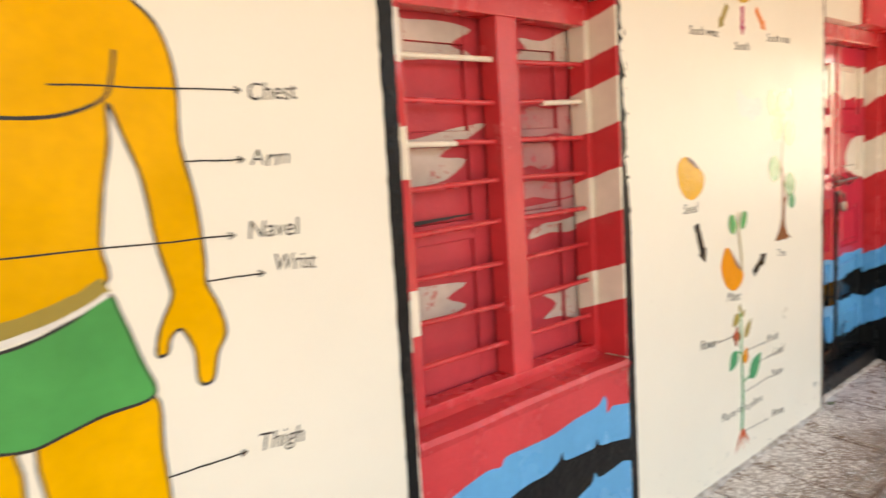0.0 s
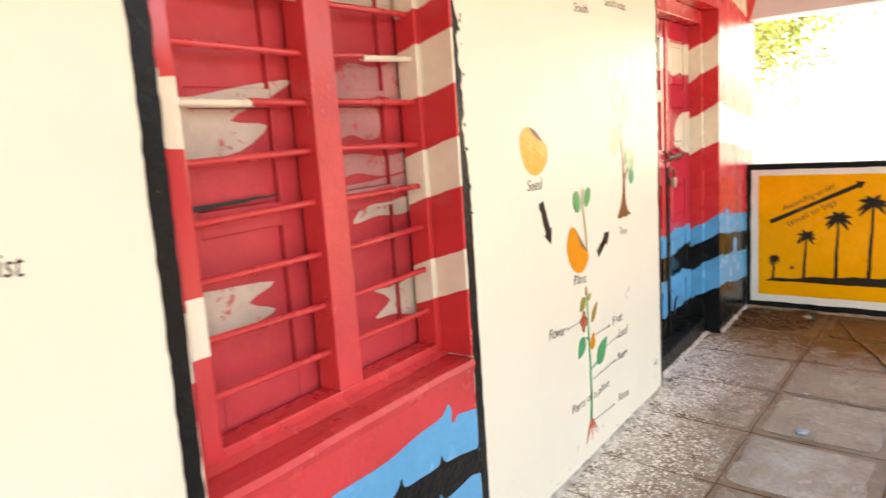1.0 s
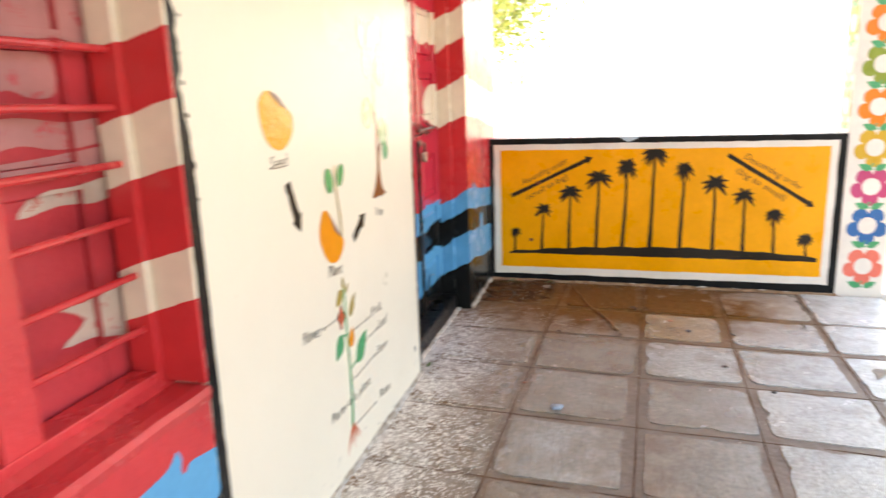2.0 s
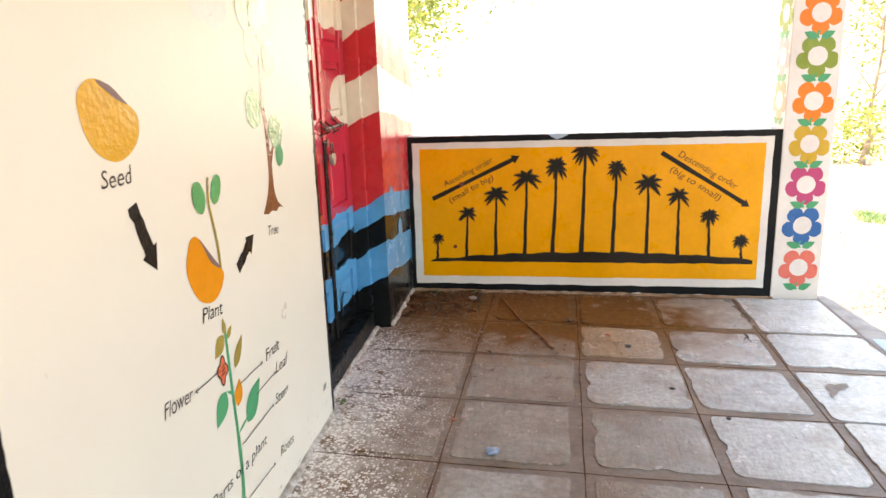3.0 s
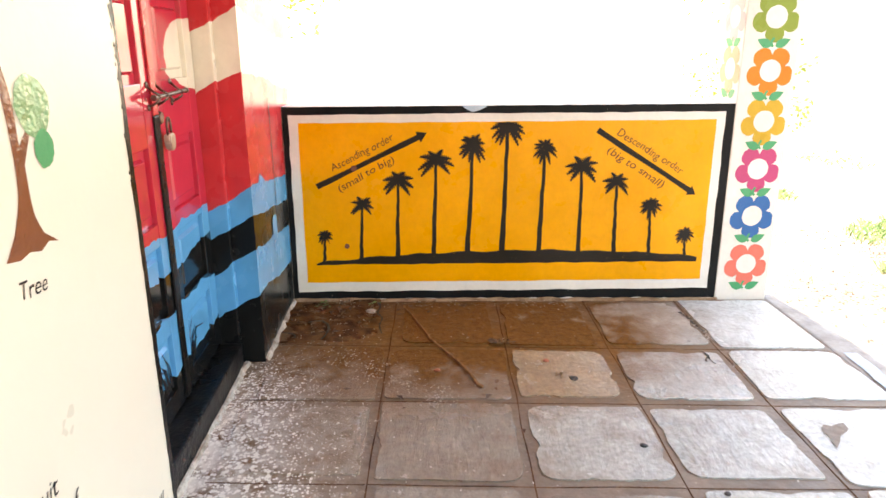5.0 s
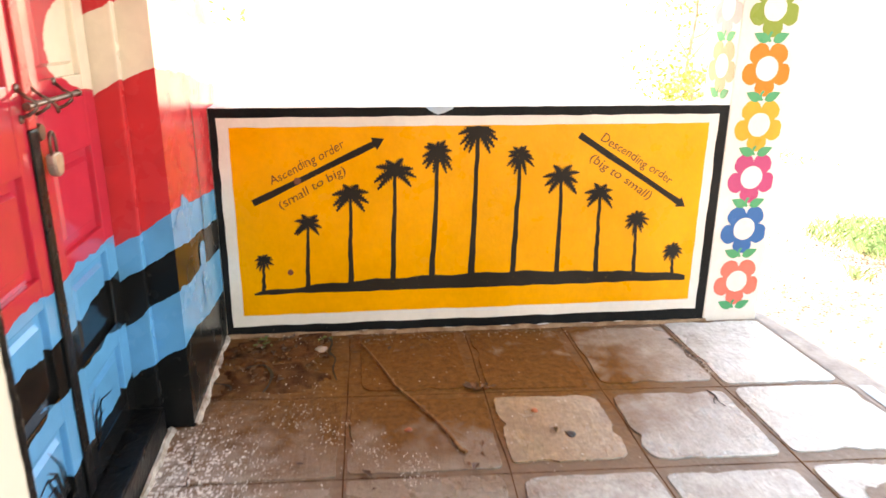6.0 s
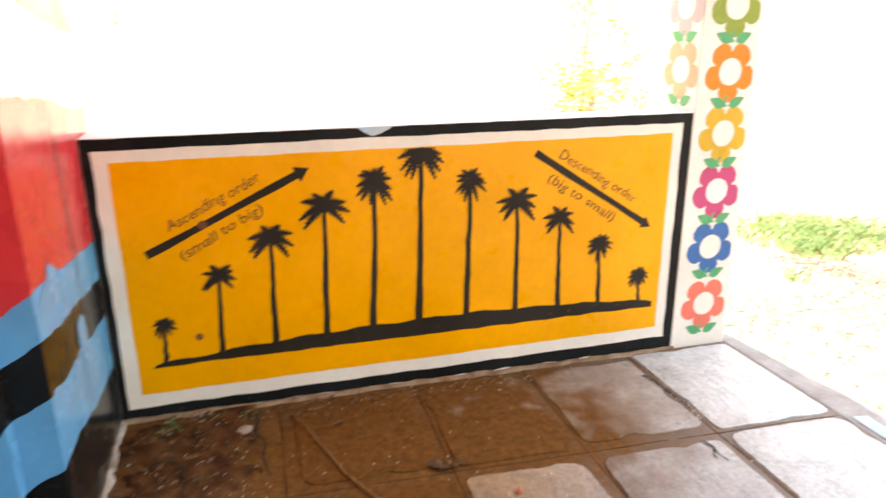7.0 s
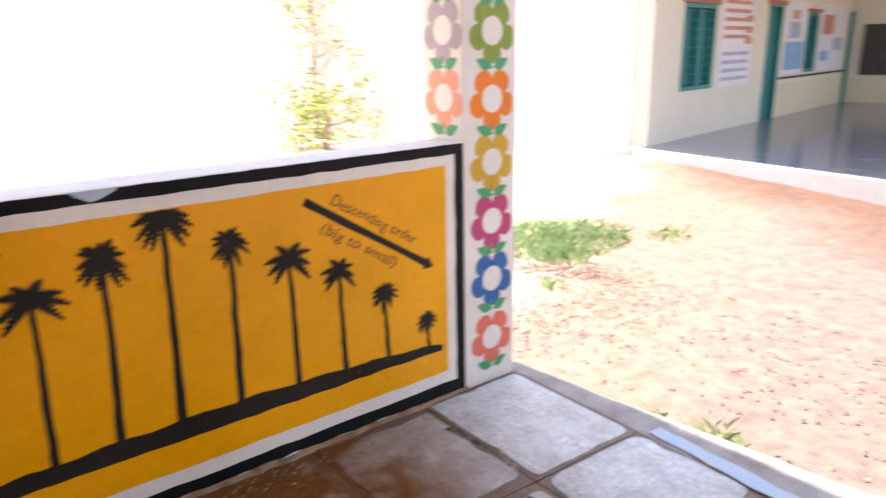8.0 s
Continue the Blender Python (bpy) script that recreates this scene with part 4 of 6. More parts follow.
dpart("lock_plate", bm, M["steel"])
bm = bmesh.new()
arc = [(4.508 + 0.017 * math.cos(math.pi * k / 12), 1.594, 1.092 + 0.026 * math.sin(math.pi * k / 12)) for k in range(13)]
tube(bm, [(4.525, 1.594, 1.062)] + arc + [(4.491, 1.594, 1.062)], [0.0042] * 15)
dpart("shackle", bm, M["steel"], None, "steel padlock shackle", True)
bm = bmesh.new()
outline = [(-0.024, 0.020), (0.024, 0.022), (0.028, -0.006), (0.020, -0.030), (0.002, -0.038), (-0.018, -0.030), (-0.027, -0.006)]
lo, hi = [[bm.verts.new((4.508 + x, y, 1.046 + z)) for x, z in outline] for y in (1.584, 1.606)]
bm.faces.new(lo)
bm.faces.new(hi[::-1])
for k in range(len(outline)):
    bm.faces.new([lo[k], hi[k], hi[(k + 1) % 7], lo[(k + 1) % 7]])
bmesh.ops.bevel(bm, geom=list(bm.edges), offset=0.004, segments=2, affect="EDGES")
dpart("padlock", bm, M["brass"], None, "pale worn brass padlock with a pointed foot")
painted("crack", ribbon(curvy([(5.44, 1.10), (5.45, 0.85), (5.46, 0.62), (5.455, 0.5)], 5, False), 0.016, 0.008), M["ink"], wall_door, lambda a, b, d: (a, C - d, b), 0.002, "dark upright crack in the glossy wall")
for pts, k in (([(5.02, 0.74), (5.06, 0.775), (5.11, 0.78), (5.125, 0.80), (5.15, 0.815), (5.175, 0.80), (5.20, 0.79), (5.24, 0.76), (5.20, 0.70), (5.08, 0.70)], 0), ([(5.335, 0.56), (5.345, 0.42), (5.36, 0.325), (5.385, 0.30), (5.41, 0.33), (5.425, 0.45), (5.43, 0.56)], 1)):
    painted("paint_drip", curvy(pts, 5), M["blue"], wall_door, lambda a, b, d: (a, C - d, b), 0.002 + 0.001 * k, "sky-blue paint finger over the wave edge")
# cream patches over the door, and a dark drip on the leaf
for u, v, w, h in ((4.55, 2.33, 0.30, 0.10), (5.25, 2.36, 0.22, 0.09)):
    painted("cream_patch", curvy([(u - w / 2, v), (u - w / 4, v - h), (u, v - h * 0.7), (u + w / 4, v - h), (u + w / 2, v), (u + w / 4, v + h), (u - w / 5, v + h * 0.9)], 5), M["cream_enamel"], wall_door, lambda a, b, d: (a, C - d, b), 0.003, "cream painted patch on red")

# ---- parapet ----
parapet = tagged(boxed("parapet", (P, 5.93, -0.897, 1.4515, -0.4, 1.046), M["plaster"], bevel=0.006), "low parapet wall with a yellow palm tree mural", "parapet", kind="structure")
n = 48
edge = [(-0.915 + 2.364 * i / n, 1.043 + 0.003 * noise.noise(Vector((i * 0.7, 2, 0)))) for i in range(n + 1)]
low = [(-0.915 + 2.364 * i / n, floor_z(P, -0.915 + 2.364 * i / n) + 0.010 + 0.012 * noise.noise(Vector((i * 0.5, 7, 0)))) for i in range(n + 1)]
painted("black_border", edge + low[::-1], M["tar"], parapet, on_parapet, 0.002, "thick brushed black border")


def wobbly(u0, u1, v0l, v0r, v1, amp=0.003):
    k = 30
    b = [(u0 + (u1 - u0) * i / k, v0l + (v0r - v0l) * i / k + random.uniform(-amp, amp)) for i in range(k + 1)]
    r = [(u1 + random.uniform(-amp, amp), v0r + (v1 - v0r) * i / 14) for i in range(1, 14)]
    t = [(u1 + (u0 - u1) * i / k, v1 + random.uniform(-amp, amp)) for i in range(k + 1)]
    s = [(u0 + random.uniform(-amp, amp), v1 + (v0l - v1) * i / 14) for i in range(1, 14)]
    return b + r + t + s


painted("white_border", wobbly(-0.868, 1.420, 0.028, 0.052, 1.004), M["white"], parapet, on_parapet, 0.004, "off-white painted border")
painted("yellow_panel", wobbly(-0.821, 1.370, 0.082, 0.104, 0.962, 0.002), M["yellow"], parapet, on_parapet, 0.006, "golden yellow enamel panel")
hill_top = [(1.314 - 2.104 * i / 60, 0.212 + 0.056 * math.sin(math.pi * min(1, (i / 60) * 1.0)) ** 0.7 + 0.004 * math.sin(i * 0.9) + random.uniform(-0.002, 0.002)) for i in range(61)]
hill_low = [(-0.79 + 2.104 * i / 40, 0.187 + 0.018 * i / 40 + random.uniform(-0.003, 0.003)) for i in range(41)]
painted("painted_hill", hill_top + hill_low, M["palm"], parapet, on_parapet, 0.008, "long black painted strip of ground")

PALMS = [(1.263, 0.372, 1.271, 0.229, 0.042), (1.056, 0.535, 1.072, 0.245, 0.058), (0.864, 0.665, 0.874, 0.25, 0.072), (0.661, 0.765, 0.678, 0.25, 0.078), (0.466, 0.845, 0.494, 0.262, 0.080), (0.285, 0.945, 0.305, 0.265, 0.090),
         (0.085, 0.825, 0.101, 0.262, 0.068), (-0.117, 0.725, -0.118, 0.245, 0.076), (-0.311, 0.64, -0.316, 0.238, 0.066), (-0.504, 0.51, -0.513, 0.225, 0.062), (-0.707, 0.348, -0.72, 0.205, 0.052)]
for i, (u1, v1, u0, v0, r) in enumerate(PALMS):
    rnd = random.Random(40 + i)
    palm = new("painted_palm")
    palm.parent = parapet
    tagged(palm, "black painted palm tree" + (" cut off by the top edge, the tallest" if i == 5 else ""))
    w = 0.012 + 0.016 * (v1 - v0)
    top = v1 - r * 0.15
    bm = bmesh.new()
    fill(bm, ribbon([(u0 + (u1 - u0) * k / 12 + rnd.uniform(-0.0025, 0.0025), v0 - 0.01 + (top - v0 + 0.01) * k / 12) for k in range(13)], w * 1.35, w * 0.7, 0.1), on_parapet, 0.0085)
    part("trunk", bm, M["palm"], palm)
    bm = bmesh.new()
    d = 0.009
    for ang in ([-140, -160, 178, 155, 25, 2, -20, -42, -120, -62] if i == 5 else [-38, -8, 30, 62, 118, 158, 196, 222] if i in (1, 2, 3, 7, 8) else [-60, -34, -10, 14, 40, 68, 96, 124, 150, 174, 200, 226, 250]):
        a = radians(ang + rnd.uniform(-9, 9))
        ln, wd = (r * rnd.uniform(0.98, 1.28), r * rnd.uniform(0.46, 0.60)) if i in (1, 2, 3, 7, 8) else (r * rnd.uniform(0.80, 1.10), r * rnd.uniform(0.38, 0.50))
        up, dn, teeth = [], [], 16
        for k in range(teeth + 1):
            f = k / teeth
            half = wd / 2 * min(1.0, f * 4 + 0.25) * (1 - f) ** 0.55 * (1.45 if k % 2 else 0.55)
            cx, cy = ln * f + (0.05 * ln if k % 2 else 0), -0.32 * ln * f * f
            px, py = cx * math.cos(a), cx * math.sin(a) + cy
            up.append((u1 - (px - half * math.sin(a)), v1 + py + half * math.cos(a)))
            dn.append((u1 - (px + half * math.sin(a)), v1 + py - half * math.cos(a)))
        pts = [(u, min(v, 0.958)) if i == 5 else (u, v) for u, v in up + dn[::-1]]
        fill(bm, pts, on_parapet, d)
        d += 0.00025
    fill(bm, disc(u1, min(v1, 0.935) if i == 5 else v1, r * 0.3, n=10), on_parapet, d)
    part("crown", bm, M["palm"], palm)
painted_arrow((1.290, 0.632), (0.708, 0.908), 0.028, 0.050, parapet, on_parapet, M["palm"], "broad black painted arrow pointing upwards", 0.008)
painted_arrow((-0.190, 0.914), (-0.747, 0.563), 0.028, 0.045, parapet, on_parapet, M["palm"], "broad black painted arrow pointing downwards", 0.008)
for text, a, b, h in (("Ascending order", (1.205, 0.712), (0.878, 0.874), 0.040), ("(small to big)", (1.168, 0.604), (0.878, 0.761), 0.040),
                      ("Descending order", (-0.292, 0.890), (-0.655, 0.674), 0.042), ("(big to small)", (-0.245, 0.796), (-0.556, 0.602), 0.042)):
    lettering(text, a, b, h, parapet, on_parapet, M["brown_ink"], 0.008)
for u, v, r in ((1.146, 0.307, 0.014), (1.093, 0.728, 0.016)):
    bm = bmesh.new()
    fill(bm, disc(u, v, r, n=14, rough=0.1), on_parapet, 0.0105)
    part("rusty_plug", bm, M["bark"], parapet, "small rusty brown plug in the wall")
bm = bmesh.new()
fill(bm, [(0.525, 1.043), (0.505, 1.028), (0.47, 1.010), (0.44, 1.018), (0.40, 1.036), (0.395, 1.044)], on_parapet, 0.004)
part("chipped_spot", bm, M["pale_blue"], parapet, "chipped spot showing pale blue plaster")

# ---- pillar with painted flowers ----
pillar = tagged(boxed("pillar", (P, 6.0, -1.190, -0.8975, -0.4, ROOF), M["white"], bevel=0.006), "square white pillar painted with a column of flowers", "pillar", kind="structure")
COL = {"coral": (0.78, 0.17, 0.12), "blue": (0.012, 0.125, 0.34), "rose": (0.50, 0.055, 0.16), "mustard": (0.60, 0.36, 0.03), "orange": (0.83, 0.20, 0.01), "moss": (0.22, 0.29, 0.03), "mauve": (0.40, 0.34, 0.36), "peach": (0.80, 0.33, 0.20)}
for k, c in COL.items():
    M["fl_" + k] = gloss_paint(k + "_petal_paint", c, 0.3)


def on_side(u, v, d):
    return (u, -0.8975 + d * 0.35, v)


FRONT = [(0.165, "coral"), (0.440, "blue"), (0.698, "rose"), (0.950, "mustard"), (1.207, "orange"), (1.470, "moss"), (1.717, "orange"), (1.97, "moss"), (2.23, "coral")]
SIDE = [(1.215, "peach"), (1.475, "mauve"), (1.73, "moss"), (1.98, "coral"), (2.24, "orange")]
for plane, cu, rows in ((on_parapet, -1.076, FRONT), (on_side, 5.866, SIDE)):
    for i, (v, c) in enumerate(rows):
        fl = new("painted_flower")
        fl.parent = pillar
        tagged(fl, "painted %s flower with a white centre" % {"rose": "rose-pink", "moss": "moss-green", "mauve": "pale mauve"}.get(c, c))
        ring = []
        for k in range(60):
            a = 2 * math.pi * k / 60
            f = abs(math.cos(2.5 * (a + math.pi / 2)))
            r = 0.126 * (0.62 + 0.38 * f ** 0.55) * (1 + random.uniform(-0.012, 0.012))
            ring.append((cu + max(-0.116, min(0.122, r * math.cos(a))), v + r * math.sin(a)))
        bm = bmesh.new()
        fill(bm, ring, plane, 0.003)
        part("petals", bm, M["fl_" + c], fl)
        bm = bmesh.new()
        fill(bm, disc(cu, v, 0.056, n=28, rough=0.02), plane, 0.005)
        part("flower_centre", bm, M["white"], fl)
        bm = bmesh.new()
        fill(bm, ribbon([(cu + 0.012 * math.sin(s * 3), v - 0.10 - 0.045 * s) for s in (0, 0.33, 0.66, 1)], 0.012), plane, 0.004)
        for s in (1, -1):
            fill(bm, leaf_shape(cu + s * 0.01, v - 0.142, 0.085, 0.045, math.pi / 2 - s * (math.pi / 2 - 0.42)), plane, 0.0045 + 0.0003 * s)
        part("leaf_pair", bm, M["leaf"], fl)

# ---- pictures on the long wall ----
INK = M["ink"]
# the figure chart: one flat shape, arm and trunk in orange, shorts in green
fig = bmesh.new()
torso = curvy([(0.10, 1.95), (0.40, 1.90), (0.57, 1.782), (0.618, 1.716), (0.631, 1.624), (0.626, 1.529), (0.644, 1.421), (0.650, 1.309), (0.648, 1.254), (0.668, 1.205), (0.678, 1.150), (0.656, 1.110), (0.640, 1.058), (0.611, 1.062), (0.609, 1.125), (0.588, 1.172), (0.566, 1.160), (0.556, 1.132), (0.536, 1.134), (0.548, 1.184), (0.576, 1.236), (0.575, 1.268), (0.559, 1.344), (0.547, 1.460), (0.522, 1.543), (0.502, 1.602),
               (0.497, 1.534), (0.478, 1.455), (0.461, 1.356), (0.456, 1.276), (0.300, 1.235), (0.10, 1.22), (-0.15, 1.24), (-0.35, 1.28), (-0.36, 1.6), (-0.45, 1.8), (-0.2, 1.93)], 4)
fill(fig, torso, on_chart, 0.003, 0)
fill(fig, ribbon(torso + torso[:1], 0.0065, 0.0065, 0.15), on_chart, 0.0036, 1)
for leg in ([(0.315, 1.022), (0.40, 1.045), (0.521, 1.06), (0.527, 0.95), (0.530, 0.80), (0.52, 0.55), (0.40, 0.55), (0.345, 0.80)], [(0.283, 1.022), (0.16, 1.05), (-0.02, 1.08), (-0.02, 0.55), (0.12, 0.55), (0.262, 0.80)]):
    leg = curvy(leg, 4)
    fill(fig, leg, on_chart, 0.0025, 0)
    fill(fig, ribbon(leg + leg[:1], 0.0065), on_chart, 0.0029, 1)
shorts = curvy([(0.462, 1.262), (0.480, 1.225), (0.508, 1.128), (0.523, 1.059), (0.43, 1.046), (0.36, 1.030), (0.31, 1.020), (0.25, 1.030), (0.15, 1.05), (-0.02, 1.09), (0.02, 1.21), (0.17, 1.195), (0.30, 1.198), (0.40, 1.228)], 5)
fill(fig, shorts, on_chart, 0.0046, 2)
fill(fig, ribbon(shorts + shorts[:1], 0.006), on_chart, 0.0052, 1)
fill(fig, ribbon(curvy([(0.02, 1.238), (0.17, 1.222), (0.30, 1.232), (0.40, 1.255), (0.460, 1.282)], 5, False), 0.030), on_chart, 0.0058, 3)
fill(fig, ribbon(curvy([(0.02, 1.216), (0.17, 1.201), (0.30, 1.210), (0.40, 1.236), (0.463, 1.264)], 5, False), 0.010), on_chart, 0.0064, 4)
for st in ([(0.25, 1.585), (0.338, 1.577), (0.412, 1.579), (0.47, 1.595), (0.502, 1.616), (0.515, 1.65), (0.525, 1.695)],):
    fill(fig, ribbon(curvy(st, 5, False), 0.0065), on_chart, 0.0070, 1)
part("painted_figure", fig, [M["orange"], INK, M["green"], M["olive"], M["white"]], wall_north, "plain orange figure shape in green shorts painted on the wall")
for a, b in (((0.410, 1.632), (0.762, 1.628)), ((0.629, 1.492), (0.754, 1.490)), ((0.22, 1.352), (0.717, 1.340)), ((0.651, 1.257), (0.774, 1.254)), ((0.531, 0.893), (0.694, 0.889))):
    thin_arrow(a, b, wall_north, on_chart, INK, 0.0034, 0.014, 0.0085)
# words beside the pictures
WORDS = [("Chest", 0.779, 0.895, 1.608, 1.612, 0.038, on_chart), ("Arm", 0.768, 0.860, 1.477, 1.477, 0.036, on_chart), ("Navel", 0.748, 0.870, 1.330, 1.324, 0.038, on_chart), ("Wrist", 0.801, 0.903, 1.255, 1.246, 0.038, on_chart), ("Thigh", 0.723, 0.832, 0.880, 0.868, 0.040, on_chart),
         ("Seed", 2.495, 2.604, 1.200, 1.197, 0.040, on_wall), ("Plant", 2.834, 2.952, 0.799, 0.785, 0.040, on_wall), ("Tree", 3.322, 3.413, 0.922, 0.912, 0.036, on_wall), ("Flower", 2.603, 2.739, 0.641, 0.627, 0.042, on_wall),
         ("Fruit", 3.212, 3.331, 0.536, 0.531, 0.040, on_wall), ("Leaf", 3.280, 3.394, 0.463, 0.455, 0.040, on_wall), ("Stem", 3.254, 3.373, 0.363, 0.354, 0.038, on_wall), ("Roots", 3.258, 3.384, 0.170, 0.155, 0.036, on_wall), ("Parts of a plant", 2.775, 3.156, 0.292, 0.277, 0.036, on_wall),
         ("South west", 2.566, 2.790, 1.866, 1.868, 0.034, on_wall), ("South", 2.927, 3.057, 1.828, 1.830, 0.034, on_wall), ("South east", 3.228, 3.465, 1.880, 1.884, 0.034, on_wall)]
for text, a, b, z0, z1, h, plane in WORDS:
    lettering(text, (a, z0), (b, z1), h, wall_north, plane, INK)
# seed, sprout, plant and tree
painted("painted_seed", curvy([(2.450, 1.376), (2.476, 1.405), (2.505, 1.413), (2.545, 1.405), (2.570, 1.375), (2.612, 1.362), (2.648, 1.335), (2.642, 1.290), (2.600, 1.257), (2.545, 1.247), (2.490, 1.270), (2.458, 1.315)], 5), M["seed"], wall_north, on_seed, 0.004, "golden speckled painted seed")
painted("seed_eye", curvy([(2.515, 1.410), (2.560, 1.400), (2.600, 1.372), (2.615, 1.360), (2.570, 1.376)], 4), M["mauve"], wall_north, on_seed, 0.006, "mauve scar of the painted seed")
painted_arrow((2.590, 1.150), (2.656, 0.989), 0.036, 0.055, wall_north, on_wall, M["black"], "broad black painted arrow")
painted_arrow((3.076, 0.878), (3.209, 0.953), 0.036, 0.055, wall_north, on_wall, M["black"], "broad black painted arrow")
painted("painted_bean", curvy([(2.784, 1.005), (2.800, 1.026), (2.830, 1.028), (2.865, 1.000), (2.890, 0.960), (2.960, 0.905), (2.952, 0.870), (2.910, 0.842), (2.860, 0.842), (2.810, 0.868), (2.774, 0.920), (2.766, 0.965)], 5), M["bean"], wall_north, on_bean, 0.004, "orange painted bean with a sprout")
painted("bean_eye", curvy([(2.845, 1.020), (2.885, 0.980), (2.920, 0.945), (2.955, 0.912), (2.900, 0.940), (2.868, 0.985)], 4), M["mauve"], wall_north, on_bean, 0.006, "brown scar of the painted bean")
painted("sprout_stem", ribbon(curvy([(2.948, 0.915), (2.944, 0.982), (2.931, 1.042), (2.918, 1.102), (2.924, 1.142), (2.928, 1.166)], 6, False), 0.012, 0.010), M["olive"], wall_north, on_bean, 0.007, "thin green sprout stem with a brown bud")
for k, (u, v, rx, ry, turn) in enumerate(((2.868, 1.121, 0.032, 0.044, 0.35), (2.968, 1.129, 0.027, 0.042, -0.55))):
    painted("sprout_leaf", disc(u, v, rx, ry, 26, turn, 0.03), M["clump_leaf"], wall_north, on_bean, 0.0075 + 0.0006 * k, "plump green painted sprout leaf")
tree_paint = new("painted_tree")
tree_paint.parent = wall_north
tagged(tree_paint, "brown-trunked painted tree with pale green crown")
bm = bmesh.new()
fill(bm, [(3.277, 0.992)] + curvy([(3.315, 1.03), (3.346, 1.092), (3.352, 1.171), (3.347, 1.258), (3.333, 1.335)], 5, False) + curvy([(3.356, 1.335), (3.376, 1.256), (3.376, 1.175)], 5, False) + [(3.405, 1.200), (3.416, 1.192)]
     + curvy([(3.384, 1.141), (3.386, 1.058), (3.409, 1.011)], 5, False) + [(3.456, 0.983), (3.42, 0.992), (3.39, 0.981), (3.352, 0.990), (3.32, 0.984)], on_tree, 0.003)
part("trunk", bm, M["bark"], tree_paint, "brown painted trunk with a fork")
bm = bmesh.new()
fill(bm, ribbon(curvy([(3.345, 1.32), (3.352, 1.40), (3.358, 1.48), (3.350, 1.62)], 5, False), 0.022, 0.010), on_tree, 0.0032)
part("branch", bm, M["pale_bark"], tree_paint, "pale painted branch")
# upper clumps take the paler green that has the glare painted in
CLUMPS = ((3.300, 1.505, 0.052, 0.060, 0.1, "glare_green"), (3.434, 1.478, 0.050, 0.058, -0.1, "glare_green"), (3.273, 1.321, 0.060, 0.060, 0.1, "clump_green"), (3.440, 1.240, 0.060, 0.056, -0.3, "clump_green"), (3.458, 1.160, 0.035, 0.036, 0.1, "leaf"),
          (3.35, 1.60, 0.05, 0.06, 0, "glare_green"), (3.25, 1.61, 0.045, 0.06, 0.3, "glare_green"), (3.42, 1.63, 0.045, 0.055, 0, "glare_green"))
for i, (u, v, rx, ry, t, m) in enumerate(CLUMPS):
    bm = bmesh.new()
    fill(bm, disc(u, v, rx, ry, 26, t, 0.06), on_tree, 0.0036 + 0.0004 * i)
    part("leaf_clump", bm, M[m], tree_paint, "painted leaf clump")
# white blots stand in for bright sky reflected by thick paint
for i, (u, v, rx, ry) in enumerate(((3.00, 1.60, 0.05, 0.045), (3.07, 1.585, 0.045, 0.05), (2.96, 1.64, 0.03, 0.03), (3.13, 1.60, 0.04, 0.04))):
    bm = bmesh.new()
    fill(bm, disc(u, v, rx, ry, 18, 0.2 * i, 0.08), on_wall, 0.003 + 0.0004 * i)
    part("pale_blot", bm, M["white"], wall_north, "pale blot standing for sky reflected in glossy paint")
# plant with named parts
plant = new("painted_plant")
plant.parent = wall_north
tagged(plant, "painted flowering plant with stem, leaves, fruit and roots")
bm = bmesh.new()
fill(bm, ribbon(curvy([(2.930, 0.768), (2.932, 0.683), (2.936, 0.554), (2.942, 0.42), (2.942, 0.303), (2.930, 0.215)], 6, False), 0.012, 0.024), on_plant, 0.003)
part("stem", bm, M["leaf"], plant, "green painted stem")
for u, v, ln, w, ang, m in ((2.962, 0.555, 0.01, 0.01, 0, "leaf"), (3.010, 0.432, 0.150, 0.085, 0.68, "leaf"), (2.897, 0.585, 0.105, 0.070, 3.95, "leaf"), (2.965, 0.625, 0.105, 0.042, 0.85, "olive"), (2.918, 0.742, 0.078, 0.050, 3.75, "olive"), (2.938, 0.725, 0.045, 0.024, 0.7, "olive"), (2.928, 0.742, 0.050, 0.024, 1.7, "olive"), (2.945, 0.430, 0.09, 0.010, 0.25, "leaf"), (2.938, 0.56, 0.045, 0.010, 2.6, "leaf")):
    bm = bmesh.new()
    fill(bm, leaf_shape(u, v, ln, w, ang), on_plant, 0.0035 + 0.0003 * ang)
    part("leaf", bm, M[m], plant)
bm = bmesh.new()
petal_ring = [(2.890 + 0.026 * (1 + 0.22 * math.cos(4 * a + 0.6)) * math.cos(a), 0.650 + 0.035 * (1 + 0.22 * math.cos(4 * a + 0.6)) * math.sin(a)) for a in [2 * math.pi * k / 40 for k in range(40)]]
fill(bm, petal_ring, on_plant, 0.006)
part("flower", bm, M["root"], plant, "orange-red painted flower")
bm = bmesh.new()
fill(bm, ribbon(petal_ring + petal_ring[:1], 0.0045), on_plant, 0.0075)
for k in range(3):
    fill(bm, ribbon([(2.878 + 0.004 * k, 0.638 + 0.010 * k), (2.904 - 0.002 * k, 0.642 + 0.012 * k)], 0.004), on_plant, 0.008 + 0.0003 * k)
part("flower_outline", bm, INK, plant, "thin black outline of the flower")
bm = bmesh.new()
fill(bm, leaf_shape(2.960, 0.510, 0.080, 0.055, 1.25), on_plant, 0.0062)
part("fruit", bm, M["bean"], plant, "orange painted fruit")
